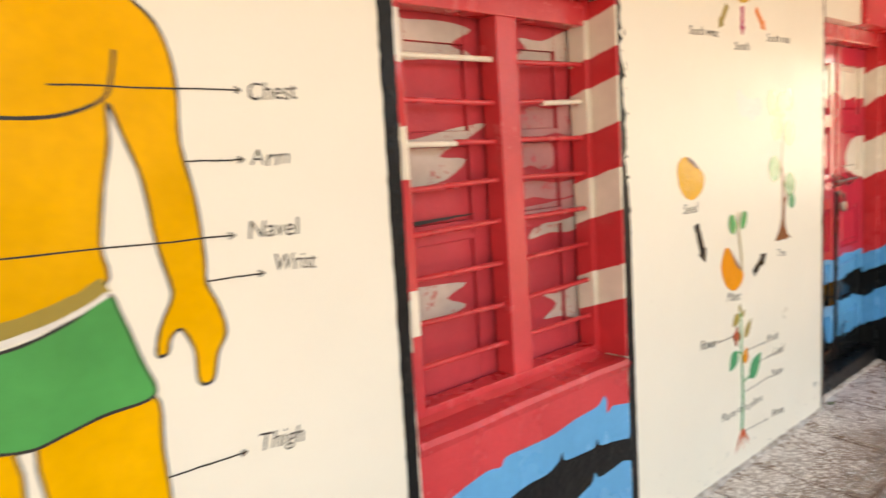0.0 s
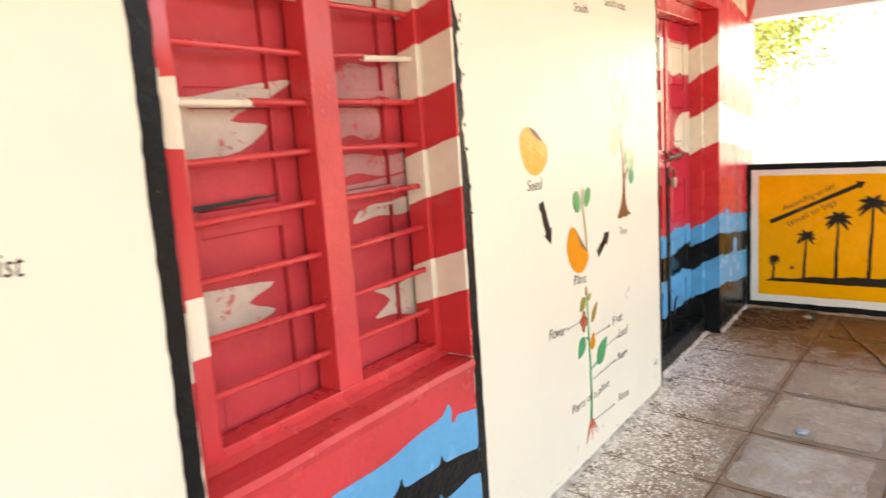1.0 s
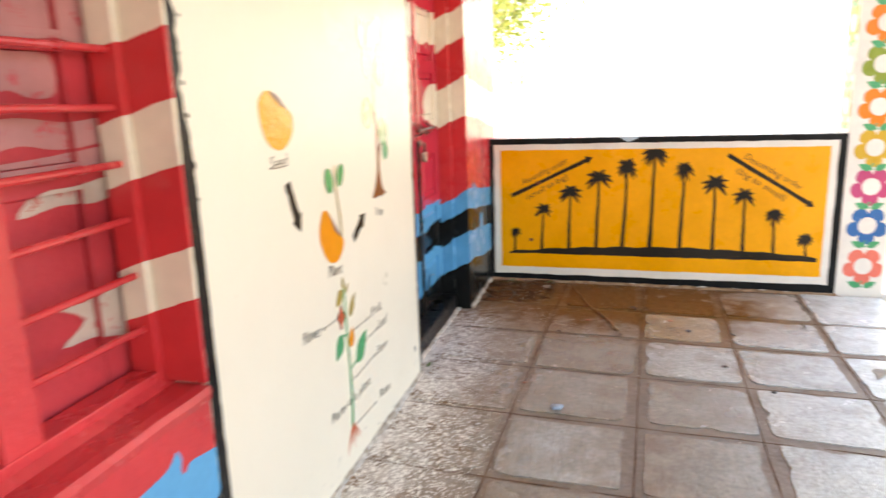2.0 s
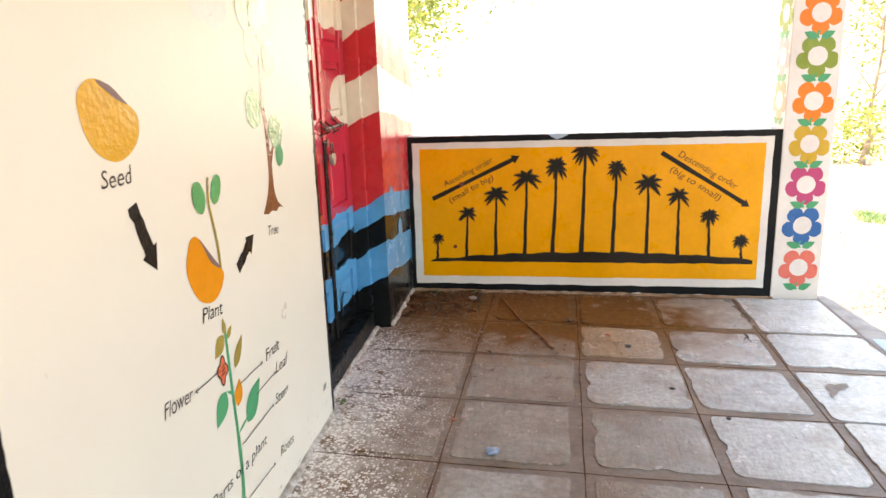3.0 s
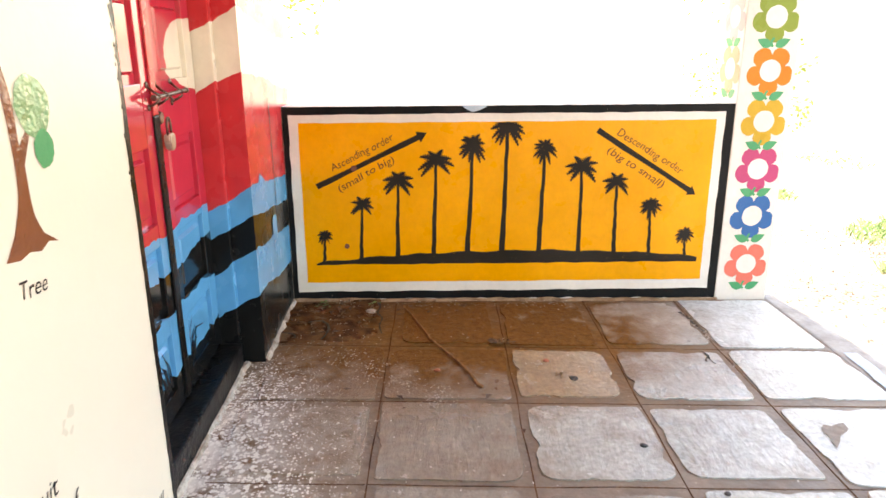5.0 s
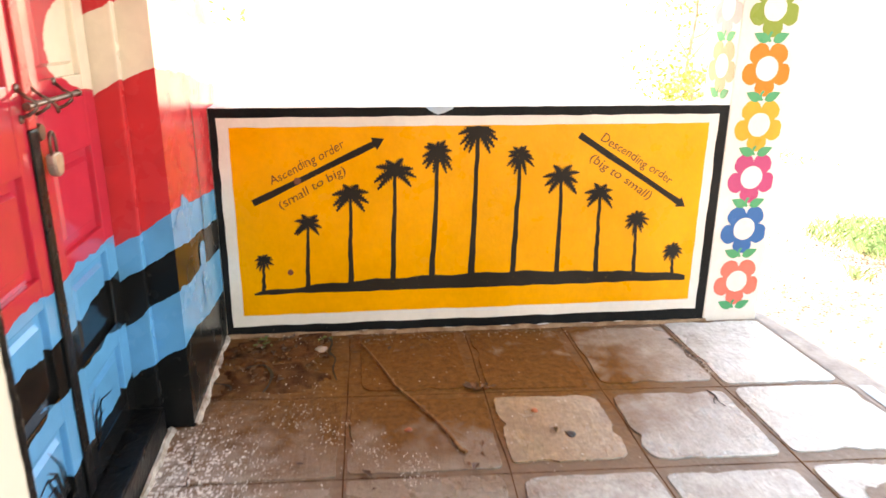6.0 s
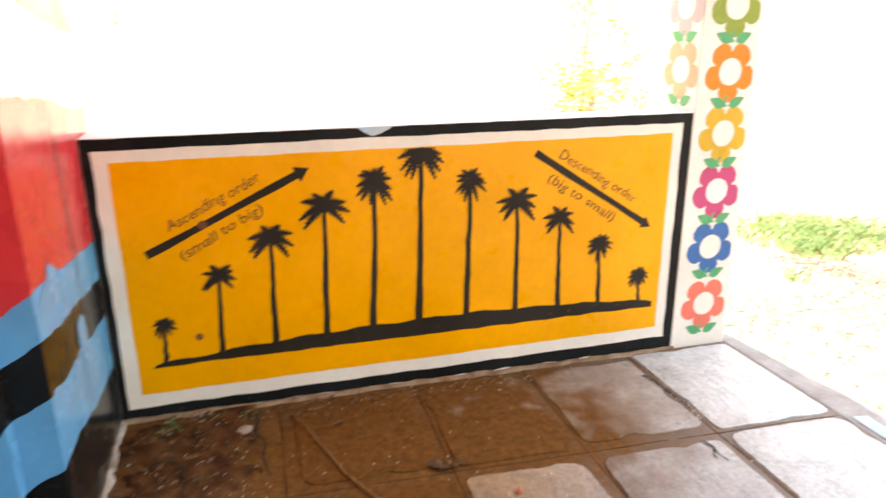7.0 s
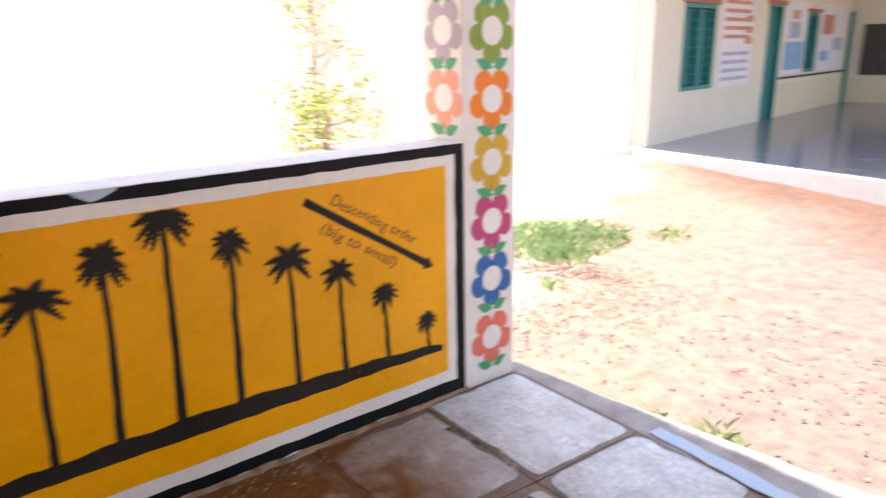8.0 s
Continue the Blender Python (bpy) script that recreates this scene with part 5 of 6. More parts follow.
for i in range(6):
    bm = bmesh.new()
    x = 2.935 + (i - 2.5) * 0.030
    fill(bm, ribbon(curvy([(2.938, 0.222), (2.935 + (i - 2.5) * 0.014, 0.185), (x + 0.01 * (-1) ** i, 0.125 + 0.012 * (i % 3))], 5, False), 0.013, 0.003), on_plant, 0.0045 + 0.0003 * i)
    part("root", bm, M["root"], plant)
for a, b in (((2.896, 0.640), (2.753, 0.643)), ((3.004, 0.549), (3.177, 0.545)), ((3.110, 0.468), (3.272, 0.470)), ((2.980, 0.369), (3.233, 0.372)), ((2.975, 0.190), (3.203, 0.176))):
    thin_arrow(a, b, wall_north, on_wall, INK, 0.003, 0.013, 0.0085)
# the compass rose whose lower end shows
for a, b, m in (((2.858, 1.985), (2.785, 1.888), "olive"), ((2.986, 1.99), (2.986, 1.872), "fl_rose"), ((3.112, 1.992), (3.203, 1.908), "fl_orange")):
    painted_arrow(a, b, 0.028, 0.04, wall_north, on_compass, M[m], "small painted compass arrow")
painted("compass_centre", disc(2.99, 2.06, 0.085, 0.055, 20), M["fl_mustard"], wall_north, on_compass, 0.004, "mustard painted compass centre")
# small mark by the corner that cannot be read
for k in range(3):
    painted("lettering_bar", ribbon(line((3.755 + 0.014 * k, 0.175), (3.765 + 0.014 * k, 0.20), 3, 0.001), 0.006), INK, wall_north, on_wall, 0.003)

# ---- far school building across the yard ----
far = thing("school_building", "long cream school building with a grey verandah and teal windows", "building", (9.375, -7.654, 0.04))
far.rotation_euler = (0, 0, radians(187.5))


def fbox(name, dims, mat, label="", parent=None, bevel=0.0):
    return boxed(name, dims, mat, parent or far, label, bevel)


def fwall():
    return pierced("wall", -0.3, 9.2, 0.0, 3.1, 0, 0.25, [(0.60, 1.70, 0.70, 1.93), (3.95, 4.62, 0.0, 2.0), (6.1, 6.78, 0.78, 1.92)], M["far_cream"], far)


w = fwall()
for v in w.data.vertices:
    v.co = Vector((-v.co.y, v.co.x, v.co.z))
for f in w.data.polygons:
    f.flip()
fbox("wall", (-8.5, -0.251, -0.32, -0.06, -0.45, 3.1), M["plaster"], "sunlit white end wall")
fbox("wall", (-0.25, 3.6, 9.21, 9.45, 0, 3.1), M["far_cream"], "cream end wall of the verandah")
fbox("dado", (0.001, 3.55, 9.195, 9.208, 0.0, 0.55), M["far_dado"])
fbox("dado", (0.002, 0.012, 4.64, 9.19, 0.0, 0.62), M["far_dado"], "buff painted dado")
slab = fbox("floor_slab", (-0.05, 3.6, -0.05, 9.2, -0.45, 0.0), M["far_floor"], "smooth grey cement verandah floor", bevel=0.01)
edge = fbox("plinth_edge", (-0.06, 3.62, -0.12, -0.052, -0.45, 0.004), M["plaster"], "cream painted plinth edge", bevel=0.01)
fbox("plinth_corner", (-0.25, -0.063, -0.31, -0.183, -0.45, -0.001), M["plaster"], "cream painted plinth corner", bevel=0.01)
fbox("roof", (-9.0, -0.26, -0.36, 9.8, 3.1, 3.25), M["plaster"], "flat concrete roof")
cover = fbox("verandah_roof", (-0.255, 4.6, -0.06, 9.8, 2.95, 3.09), M["plaster"], "flat concrete roof over the verandah")
# the verandah's front runs askew, reaching further out away from the corner
for ob in (slab, edge, cover):
    for v in ob.data.vertices:
        if v.co.y < 4:
            v.co.y -= 0.42 + 0.22 * v.co.x
for y0_, y1_, z0_, z1_ in ((0.60, 1.70, 0.70, 1.93), (6.1, 6.78, 0.78, 1.92)):
    win = new("window")
    win.parent = far
    tagged(win, "teal barred window with closed shutters")
    bm = bmesh.new()
    box(bm, -0.14, -0.10, y0_ + 0.01, y1_ - 0.01, z0_ + 0.01, z1_ - 0.01)
    part("shutter", bm, M["teal"], win)
    bm = bmesh.new()
    for a, b, c, d in ((y0_, y0_ + 0.06, z0_, z1_), (y1_ - 0.06, y1_, z0_, z1_), (y0_ + 0.061, y1_ - 0.061, z0_, z0_ + 0.06), (y0_ + 0.061, y1_ - 0.061, z1_ - 0.06, z1_), ((y0_ + y1_) / 2 - 0.03, (y0_ + y1_) / 2 + 0.03, z0_ + 0.061, z1_ - 0.061)):
        box(bm, -0.09, 0.01, a, b, c, d)
    part("window_frame", bm, M["teal"], win)
    for k in range(9):
        z = z0_ + 0.1 + (z1_ - z0_ - 0.2) * k / 8
        bm = bmesh.new()
        rod(bm, (-0.04, y0_ + 0.03, z), (-0.04, y1_ - 0.03, z), 0.008, sides=6)
        part("window_bar", bm, M["teal"], win)
    bm = bmesh.new()
    box(bm, -0.02, 0.05, y0_ - 0.06, y1_ + 0.06, z1_ + 0.002, z1_ + 0.07, 0.005)
    part("lintel_band", bm, M["brick_red"], win, "brick-red band over the window")
door = new("door")
door.parent = far
tagged(door, "closed teal wooden door")
bm = bmesh.new()
box(bm, -0.12, -0.08, 3.99, 4.58, 0.02, 1.96)
part("door_leaf", bm, M["teal"], door)
bm = bmesh.new()
for d in ((-0.13, 0.015, 3.95, 3.99, 0.0, 2.0), (-0.13, 0.015, 4.58, 4.62, 0.0, 2.0), (-0.13, 0.015, 3.991, 4.579, 1.96, 2.0)):
    box(bm, *d)
part("door_frame", bm, M["teal"], door)
bm = bmesh.new()
box(bm, 0.001, 0.05, 3.85, 4.72, 2.005, 2.08, 0.005)
part("lintel_band", bm, M["brick_red"], door, "brick-red band over the door")


def poster(y0, y1, z0, z1, label, bars):
    p = tagged(fbox("poster", (0.003, 0.02, y0, y1, z0, z1), M["paper"]), label)
    for a, b, c, d, m in bars:
        bm = bmesh.new()
        box(bm, 0.0215, 0.024, y0 + (y1 - y0) * a, y0 + (y1 - y0) * b, z0 + (z1 - z0) * c, z0 + (z1 - z0) * d)
        part("print", bm, M[m], p)


poster(1.85, 3.2, 0.70, 2.15, "white notice chart with rows of unreadable print", [(0.1, 0.9, 0.06 + 0.09 * k, 0.10 + 0.09 * k, "poster_grey" if k < 5 else "poster_red") for k in range(10) if k not in (4,)] + [(0.75, 0.97, 0.45 + 0.12 * k, 0.52 + 0.12 * k, "poster_red") for k in range(3)])
poster(4.78, 6.0, 0.78, 2.1, "large printed map poster in blue and white", [(0.05, 0.95, 0.06, 0.45, "poster_blue"), (0.2, 0.7, 0.5, 0.72, "poster_grey"), (0.3, 0.6, 0.76, 0.88, "poster_red")])
poster(6.85, 8.75, 0.78, 2.1, "large pale poster with orange print", [(0.1, 0.5, 0.55, 0.85, "poster_red"), (0.55, 0.9, 0.3, 0.5, "poster_grey"), (0.1, 0.4, 0.15, 0.3, "poster_blue")])
fbox("black_rail", (0.021, 0.04, 4.7, 9.0, 0.70, 0.74), M["dark_board"], "thin black rail under the posters")
fbox("notice_board", (0.30, 1.9, 9.16, 9.19, 0.62, 1.72), M["dark_board"], "dark slate board", bevel=0.01)
fbox("corner_post", (0.013, 0.07, 9.06, 9.19, 0.0, 2.0), M["teal"])

# ---- trees and plants in the yard ----
def tree(name, x, y, height, spread, leaves, seed, low=0.25, size=0.11, girth=0.035, label=""):
    rnd = random.Random(seed)
    t = thing(name, label, "tree", (x, y, -0.3))
    bm = bmesh.new()
    segs, p, r = 7, Vector((0, 0, 0)), girth * height
    for k in range(segs):
        q = p + Vector((rnd.uniform(-0.1, 0.1), rnd.uniform(-0.1, 0.1), height * 0.75 / segs))
        rod(bm, p, q, r, r * 0.85, 10)
        p, r = q, r * 0.85
    part("trunk", bm, M["tree_bark"], t)
    tips = []
    for k in range(11):
        bm = bmesh.new()
        z0 = height * rnd.uniform(low, 0.72)
        a = rnd.uniform(0, 6.28)
        p, r = Vector((0, 0, z0)), girth * 0.37 * height
        for s in range(4):
            q = p + Vector((math.cos(a) * spread / 4, math.sin(a) * spread / 4, height * rnd.uniform(0.02, 0.09)))
            rod(bm, p, q, r, r * 0.7, 6)
            p, r, a = q, r * 0.7, a + rnd.uniform(-0.5, 0.5)
            tips.append(p.copy())
        part("limb", bm, M["tree_bark"], t)
    verts, faces = [], []
    clumps = [tp + Vector((rnd.gauss(0, 0.3), rnd.gauss(0, 0.3), rnd.gauss(0.1, 0.3))) for tp in tips for _ in range(2)]
    for k in range(leaves):
        c = rnd.choice(clumps) + Vector([rnd.gauss(0, spread * 0.14) for _ in range(3)])
        d = Vector((rnd.gauss(0, 1), rnd.gauss(0, 1), rnd.gauss(-0.3, 0.6))).normalized() * size * rnd.uniform(0.6, 1.3)
        s = d.cross(Vector((rnd.gauss(0, 1), rnd.gauss(0, 1), rnd.gauss(0, 1)))).normalized() * size * 0.28
        i = len(verts)
        verts += [c, c + d * 0.5 + s, c + d, c + d * 0.5 - s]
        faces.append((i, i + 1, i + 2, i + 3))
    me = bpy.data.meshes.new("crown")
    me.from_pydata(verts, [], faces)
    me.materials.append(M["foliage"])
    cr = new("crown", me)
    cr.parent = t
    return t


tree("tree", 13.0, 2.7, 4.9, 2.4, 8000, 3, 0.42, 0.12, 0.007, label="leafy yard tree in bright sun beyond the parapet")
tree("tree", 16.5, -6.2, 4.8, 1.1, 900, 9, 0.2, 0.10, 0.009, label="slim leafy tree near the white building")
tree("bush", 14.6, -5.3, 1.5, 0.8, 1300, 12, 0.05, 0.10, label="low sunlit bush on bare earth")
tree("tree", 24.0, -10.5, 6.0, 2.6, 4000, 15, label="leafy tree at the far edge of the yard")
tree("tree", 27.0, 7.0, 7.0, 3.2, 5000, 21, label="broad leafy tree far across the yard")


def scatter(name, material, label, category, spots, seed, blade):
    rnd = random.Random(seed)
    verts, faces = [], []
    for cx, cy, rx, ry, count in spots:
        for _ in range(count):
            a, q = rnd.uniform(0, 6.28), rnd.random() ** 0.6
            x, y = cx + rx * q * math.cos(a), cy + ry * q * math.sin(a)
            blade(rnd, verts, faces, x, y)
    me = bpy.data.meshes.new(name)
    me.from_pydata(verts, [], faces)
    me.materials.append(material)
    return tagged(new(name, me), label, category, kind="stuff")


def grass_blade(rnd, verts, faces, x, y):
    h, a = rnd.uniform(0.03, 0.11), rnd.uniform(0, 6.28)
    dx, dy, w = math.cos(a), math.sin(a), 0.007
    i = len(verts)
    verts += [(x - dy * w, y + dx * w, -0.31), (x + dy * w, y - dx * w, -0.31), (x + dx * h * 0.3 + dy * w * 0.6, y + dy * h * 0.3, -0.31 + h * 0.7), (x + dx * h * 0.8, y + dy * h * 0.8, -0.31 + h)]
    faces.append((i, i + 1, i + 2))
    faces.append((i, i + 2, i + 3))


def flat_leaf(z, size):
    def f(rnd, verts, faces, x, y):
        a, s = rnd.uniform(0, 6.28), size * rnd.uniform(0.5, 1.3)
        dx, dy = math.cos(a) * s, math.sin(a) * s
        zz = z(x, y) + rnd.uniform(0.001, 0.008)
        i = len(verts)
        verts.extend([(x, y, zz), (x + dx * 0.5 - dy * 0.3, y + dy * 0.5 + dx * 0.3, zz + s * rnd.uniform(0, 0.3)), (x + dx, y + dy, zz + s * rnd.uniform(0, 0.25)), (x + dx * 0.5 + dy * 0.3, y + dy * 0.5 - dx * 0.3, zz + s * rnd.uniform(0, 0.3))])
        faces.extend([(i, i + 1, i + 2), (i, i + 2, i + 3)])
    return f


scatter("grass", M["grass"], "patch of short bright grass in the yard", "grass", [(7.75, -3.75, 0.60, 0.75, 1700), (7.35, -3.35, 0.25, 0.22, 260), (7.1, -4.6, 0.2, 0.25, 120), (5.28, -1.66, 0.09, 0.04, 22), (5.02, -1.76, 0.15, 0.05, 36), (11.5, -5.5, 1.0, 0.8, 700), (9.6, -3.25, 0.35, 0.2, 260), (6.9, -2.75, 0.12, 0.1, 40)], 5, grass_blade)
scatter("leaf_litter", M["yard_litter"], "dry brown leaves and bits on bare earth", "leaf litter", [(6.7, -2.0, 0.6, 0.5, 200), (8.2, -2.4, 1.0, 0.6, 120), (7.2, -2.3, 1.2, 0.7, 420), (6.6, -3.0, 0.6, 0.6, 350), (6.6, -1.9, 0.4, 0.4, 120), (7.2, -3.1, 0.4, 0.3, 300), (5.6, -2.6, 1.6, 1.0, 620), (5.5, -4.0, 2.0, 1.5, 520), (7.0, -3.2, 0.5, 0.25, 300), (8.2, -2.7, 0.9, 0.35, 900), (7.5, -3.05, 0.7, 0.25, 600), (9.4, -3.5, 0.8, 0.4, 300), (12.0, 0.5, 2.5, 2.0, 200)], 6, flat_leaf(lambda x, y: -0.297, 0.026))

# ---- litter on the floor ----
scatter("grit", M["pebble"], "pale grit and plaster crumbs on the floor", "grit", [(5.0, 1.13, 0.10, 0.10, 60), (4.88, 0.98, 0.10, 0.10, 70), (4.74, 0.83, 0.10, 0.09, 80), (4.62, 0.70, 0.09, 0.08, 90), (4.6, 1.2, 1.2, 0.28, 420), (5.5, 1.2, 0.25, 0.22, 22), (5.22, -0.61, 0.09, 0.06, 130), (5.40, -0.63, 0.14, 0.03, 60), (4.6, 0.8, 0.9, 0.6, 170), (4.6, 0.0, 1.2, 1.0, 120), (5.66, 0.4, 0.06, 1.0, 150)], 8, flat_leaf(lambda x, y: floor_z(x, y) + 0.001, 0.010))
scatter("dead_leaves", M["litter"], "dead brown leaf bits in the dirty corner", "leaf litter", [(5.50, 1.2, 0.24, 0.22, 95), (5.6, 0.7, 0.12, 0.3, 22), (4.8, 0.6, 0.5, 0.5, 10), (5.152, 0.385, 0.02, 0.04, 26)], 11, flat_leaf(lambda x, y: floor_z(x, y) + 0.001, 0.035))
scatter("seedling", M["green_sprig"], "tiny green seedlings sprouting in the dirty corner", "seedling", [(5.64, 1.27, 0.05, 0.04, 12), (5.66, 1.00, 0.03, 0.03, 5), (3.93, 1.45, 0.02, 0.02, 5)], 14, flat_leaf(lambda x, y: floor_z(x, y) + 0.012, 0.030))
bm = bmesh.new()
pts = [(5.636, 0.850), (5.50, 0.808), (5.33, 0.757), (5.20, 0.722), (5.05, 0.655), (4.92, 0.600), (4.80, 0.560), (4.71, 0.538), (4.695, 0.520)]
tube(bm, [(x, y, floor_z(x, y) + 0.010 + 0.003 * math.sin(k * 1.3)) for k, (x, y) in enumerate(pts)], [0.0032 + 0.0006 * k for k in range(len(pts))])
tagged(part("stick", bm, M["twig"]), "thin crooked brown stick lying on the floor", "stick")
for nm, x, y, s, mat, lab in (("pebble", 5.56, 1.02, 0.028, "pebble", "small grey pebble in the dirty corner"), ("pebble", 4.253, 0.0, 0.014, "dark_board", "small dark pebble on the flagstone"), ("pebble", 3.972, -0.174, 0.011, "dark_board", "small dark pebble on the flagstone"), ("pebble", 4.772, 0.128, 0.018, "dark_board", "small dark pebble on the flagstone"), ("plastic_scrap", 3.60, 0.784, 0.027, "scrap", "crumpled bit of blue plastic on the floor"),
                              ("peel_scrap", 4.947, 0.213, 0.014, "orange_scrap", "tiny orange scrap on the flagstone"), ("peel_scrap", 3.847, 0.958, 0.010, "orange_scrap", "tiny orange scrap in the mortar joint"), ("peel_scrap", 4.86, 0.70, 0.014, "orange_scrap", "tiny orange scrap beside the stick")):
    bm = bmesh.new()
    bmesh.ops.create_icosphere(bm, subdivisions=2, radius=s)
    for v in bm.verts:
        v.co *= 1 + 0.45 * noise.noise(v.co * 60 + Vector((x, y, 0)) * 9)
        v.co.z *= 0.35
    ob = part(nm, bm, M[mat], None)
    ob.location = (x, y, floor_z(x, y) + s * 0.30)
    tagged(ob, lab, nm.split("_")[-1])
# broken corner stone: loose earth with cracked remains
bm = bmesh.new()
bmesh.ops.create_grid(bm, x_segments=26, y_segments=22, size=1)
for v in bm.verts:
    x, y = 5.45 + v.co.x * 0.29, 1.21 + v.co.y * 0.235
    r = max(abs(v.co.x), abs(v.co.y)) + 0.75 * noise.noise(Vector((x * 6, y * 6, 2))) + 0.3 * noise.noise(Vector((x * 17, y * 17, 5)))
    h = 0.010 * noise.noise(Vector((x * 14, y * 14, 4))) + 0.006
    v.co = Vector((x, y, floor_z(x, y) + (h if r < 0.9 else -0.012)))
tagged(part("loose_earth", bm, M["dark_earth"], None, "", True), "dark loose earth where the corner flagstone broke away", "earth", kind="stuff")
# lime-washed crust where the walls meet the floor
for path, side in (([(4.98, 1.452), (5.74, 1.452)], (0, -1)), ([(5.748, 1.45), (5.748, -0.91)], (-1, 0)), ([(0.5, W), (3.875, W)], (0, -1)), ([(3.9, 1.532), (4.96, 1.532)], (0, -1))):
    bm = bmesh.new()
    (ax, ay), (bx, by) = path
    k = int(math.hypot(bx - ax, by - ay) / 0.03)
    prev = None
    for i in range(k + 1):
        x, y = ax + (bx - ax) * i / k, ay + (by - ay) * i / k
        wd = 0.018 + 0.014 * noise.noise(Vector((x * 9, y * 9, 1))) + 0.010 * noise.noise(Vector((x * 31, y * 31, 2)))
        hh = 0.012 + 0.008 * noise.noise(Vector((x * 11, y * 11, 5)))
        z = floor_z(x, y)
        cur = [bm.verts.new((x, y, z + hh)), bm.verts.new((x + side[0] * wd * 0.5, y + side[1] * wd * 0.5, z + hh * 0.8)), bm.verts.new((x + side[0] * wd, y + side[1] * wd, z - 0.008))]
        if prev:
            for j in range(2):
                bm.faces.new([prev[j], cur[j], cur[j + 1], prev[j + 1]])
        prev = cur
    dirty = side[0] != 0
    tagged(part("plaster_skirting", bm, M["brown_crust" if dirty else "lime"]), "rough earth-stained crust along the foot of the parapet" if dirty else "rough lime crust along the foot of the wall", "trim", kind="structure")

# cracks round the broken corner stone
for pts, w in (([(5.68, 0.985), (5.605, 0.974), (5.52, 0.985), (5.447, 0.958), (5.35, 0.968), (5.246, 0.953)], 0.018), ([(5.395, 1.323), (5.411, 1.254), (5.33, 1.215), (5.238, 1.218), (5.174, 1.235)], 0.016), ([(5.268, 1.431), (5.24, 1.37), (5.20, 1.36)], 0.014),
               ([(5.536, -0.613), (5.50, -0.618), (5.441, -0.629), (5.34, -0.625), (5.252, -0.641)], 0.020), ([(5.028, -0.529), (4.98, -0.538), (4.942, -0.529), (4.898, -0.536)], 0.012), ([(4.975, -0.535), (4.94, -0.51), (4.919, -0.507)], 0.008)):
    bm = bmesh.new()
    fill(bm, ribbon(curvy(pts, 5, False), w, w * 0.45, 0.5), lambda u, v, d: (u, v, floor_z(u, v) + d), 0.014 if pts[0][1] > 0.9 else 0.006)
    part("crack", bm, M["ink"], floor, "dark open crack in the stone floor")
bm = bmesh.new()
fill(bm, [(4.37, -0.681), (4.33, -0.668), (4.277, -0.671), (4.22, -0.655), (4.18, -0.65), (4.24, -0.70), (4.289, -0.733), (4.33, -0.79), (4.36, -0.82), (4.418, -0.826), (4.405, -0.78), (4.384, -0.746), (4.40, -0.71)], lambda u, v, d: (4.3 + (u - 4.3) * 0.72, -0.735 + (v + 0.735) * 0.72, floor_z(u, v) + d), 0.0055)
part("chipped_spot", bm, M["mortar"], floor, "brown chipped hollow in a pale flagstone")

# ---- flagstones ----
XS = [-3.95 + 0.545 * k for k in range(13)] + [2.945, 3.475, 4.015, 4.560, 5.095, 5.735]
YS = [-1.125, -0.600, -0.085, 0.400, 0.935, 1.465]


def crossing(x, y):
    """A joint crossing of the paving, which lies a little askew; the outer rows follow the walls."""
    fx, fy = min(1.0, (5.735 - x) / 0.5), min(1.0, (1.465 - y) / 0.6)
    return Vector((x + 0.045 * y * fx, y - 0.045 * (x - 4.5) * fy, 0))


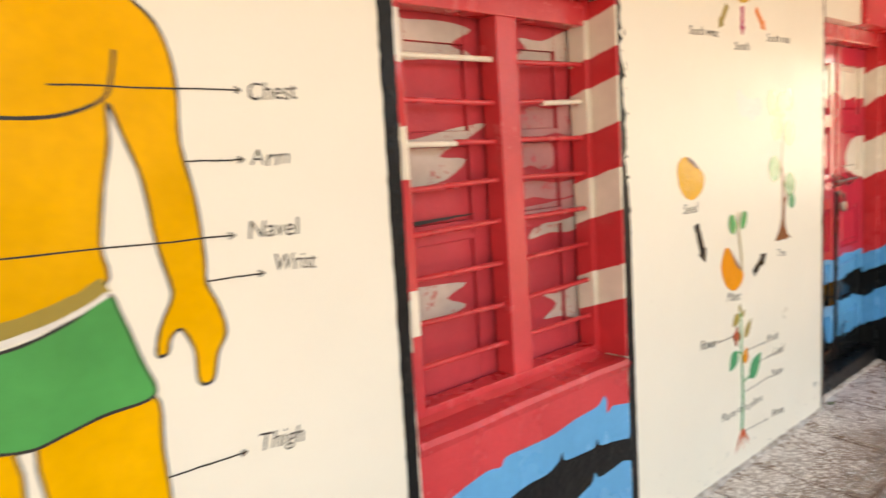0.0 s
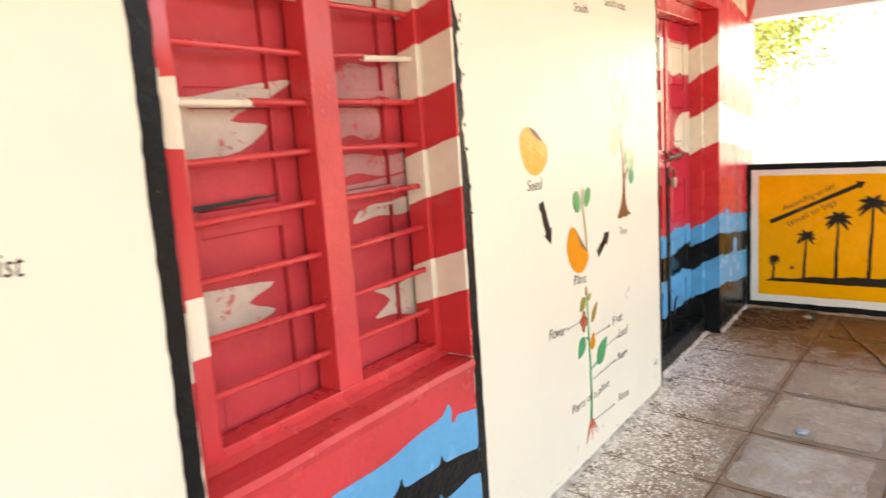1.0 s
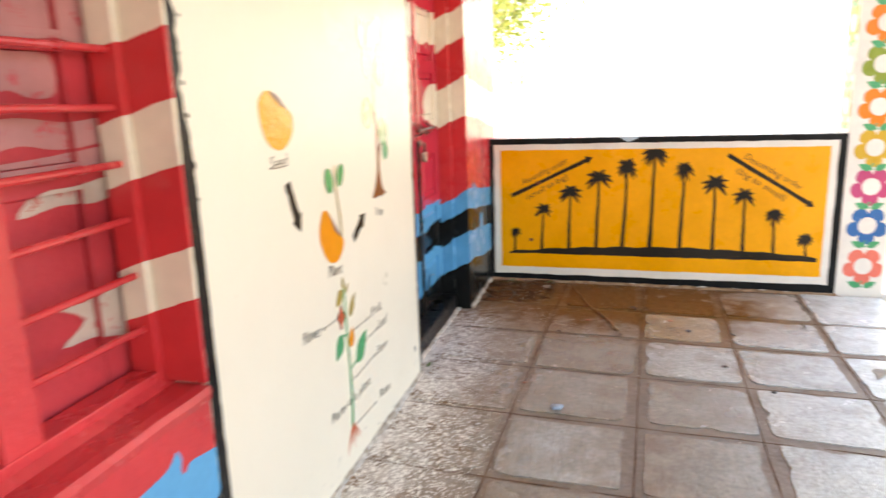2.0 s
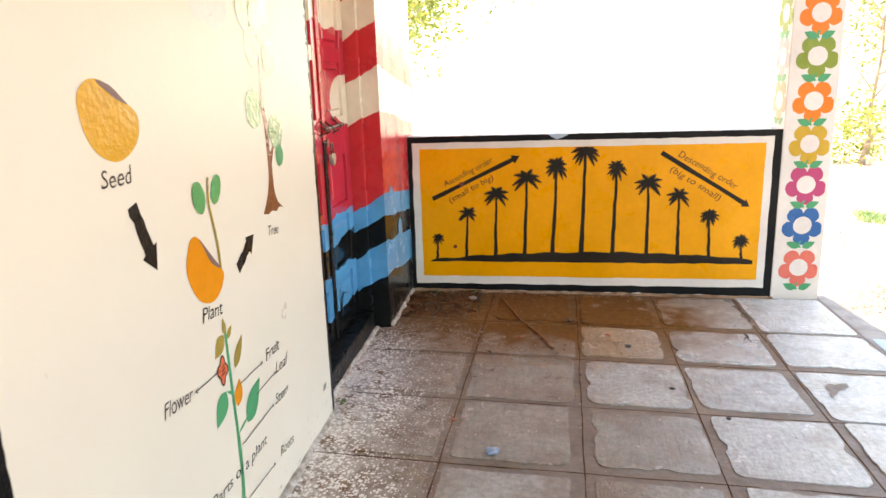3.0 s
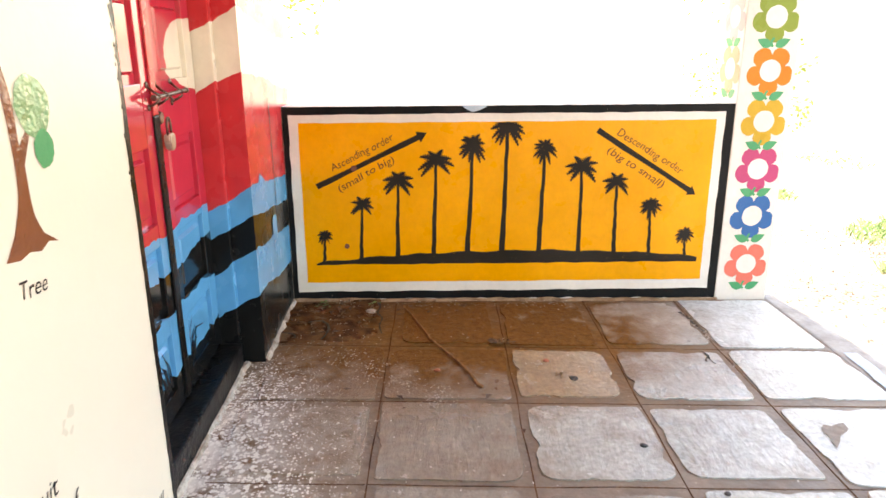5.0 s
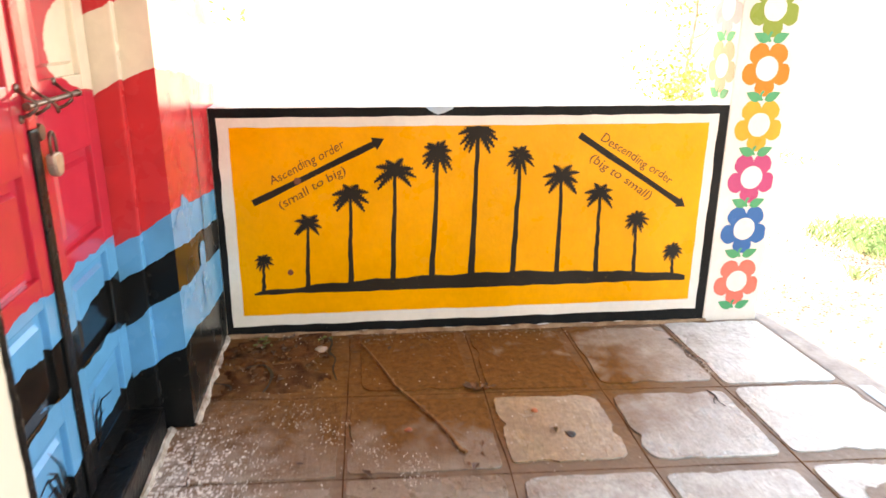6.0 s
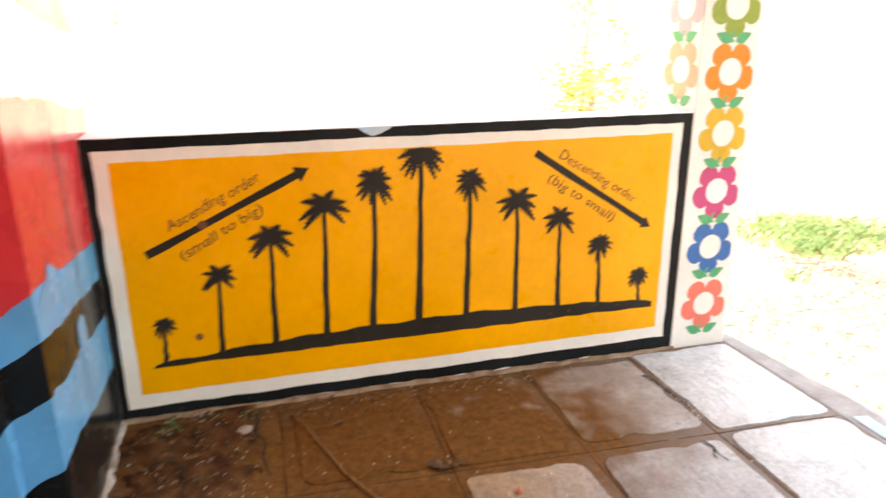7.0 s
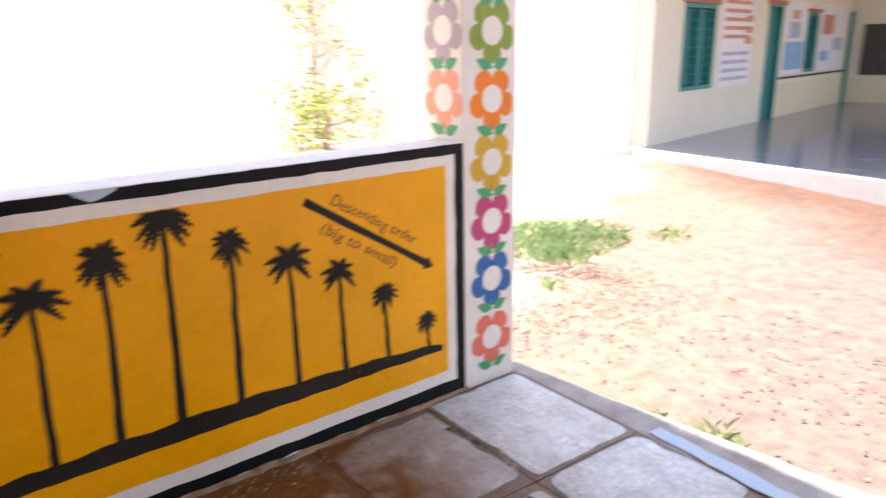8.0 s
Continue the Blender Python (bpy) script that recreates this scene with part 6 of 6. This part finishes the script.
rnd = random.Random(77)
jit = {(i, j): Vector((rnd.uniform(-0.008, 0.008), rnd.uniform(-0.008, 0.008), 0)) for i in range(len(XS)) for j in range(len(YS))}
for i in range(len(XS) - 1):
    for j in range(len(YS) - 1):
        if (i, j) == (len(XS) - 2, len(YS) - 2):
            continue
        corner = [crossing(XS[a], YS[b]) + jit[a, b] for a, b in ((i, j), (i + 1, j), (i + 1, j + 1), (i, j + 1))]
        mid = sum(corner, Vector()) / 4
        # each side is set back by its own width of mortar
        gaps = [rnd.choice((0.012, 0.022, 0.034, 0.048)) for _ in range(4)]
        if j == 0:
            gaps[0] = 0.004
        ring = []
        for k in range(4):
            p, q, o = corner[k], corner[(k + 1) % 4], corner[k - 1]
            d1, d0 = (q - p).normalized(), (o - p).normalized()
            inner = p + d1 * gaps[k - 1] + d0 * gaps[k]
            nxt = q - d1 * gaps[(k + 1) % 4] + (corner[(k + 2) % 4] - q).normalized() * gaps[k]
            rc = rnd.choice((0.012, 0.02, 0.03, 0.045, 0.07))
            for s in range(4):
                t = s / 3
                ring.append(inner + d0 * rc * (1 - t) ** 2 + d1 * rc * t ** 2)
            e, side = nxt - inner, Vector((-d1.y, d1.x, 0))
            chip = rnd.uniform(0.25, 0.75)
            deep = rnd.choice((0.0, 0.0, 0.010, 0.018))
            for s in range(20):
                t = 0.19 + 0.62 * s / 19
                w = 0.005 * noise.noise(Vector((t * 5, i * 3.1 + k, j * 2.7))) + 0.006 * noise.noise(Vector((t * 23, i + k * 5.3, j * 4.1)))
                w += deep * max(0.0, 1 - abs(t - chip) / 0.12)
                ring.append(inner + e * t + side * w)
        lift = rnd.uniform(0.0006, 0.0026)
        bm = bmesh.new()
        levels = ((1.0, -0.012), (0.999, lift * 0.3), (0.994, lift))
        lo, hi, top = [[bm.verts.new((p.x, p.y, floor_z(p.x, p.y) + dz)) for p in [mid + (p - mid) * f for p in ring]] for f, dz in levels]
        n = len(ring)
        for a, b in ((lo, hi), (hi, top)):
            for k in range(n):
                bm.faces.new([a[k], a[(k + 1) % n], b[(k + 1) % n], b[k]])
        bm.faces.new(top)
        tan = abs(XS[i] - 4.560) < 0.01 and abs(YS[j] + 0.085) < 0.01
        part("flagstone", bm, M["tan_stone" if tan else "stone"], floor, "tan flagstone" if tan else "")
# thin tooled line along the joints' middle; dark colour stands for the groove's shade
for axis, stations, across in ((0, XS[7:], YS), (1, YS[1:-1], XS[7:])):
    for s, c in enumerate(stations):
        bm = bmesh.new()
        lo_, hi_ = across[0], across[-1]
        count, prev = int((hi_ - lo_) / 0.05), None
        for k in range(count + 1):
            t = lo_ + (hi_ - lo_) * k / count
            o = c + 0.006 * noise.noise(Vector((t * 4, s * 3.1, axis)))
            wd = 0.0030 + 0.0022 * noise.noise(Vector((t * 9, s, 5)))
            hh = -0.0012 + 0.0012 * noise.noise(Vector((t * 6, s, 9)))
            row = []
            for e, dz in ((-wd, -0.006), (-wd * 0.8, hh), (wd * 0.8, hh), (wd, -0.006)):
                x, y, _ = crossing(o + e, t) if axis == 0 else crossing(t, o + e)
                row.append(bm.verts.new((x, y, floor_z(x, y) - 0.002 + dz + (0.0004 if axis else 0))))
            if prev:
                for q in range(3):
                    bm.faces.new([prev[q], row[q], row[q + 1], prev[q + 1]])
            prev = row
        part("pointing", bm, M["dark_earth"], floor, "thin dark tooled line in the mortar joint")
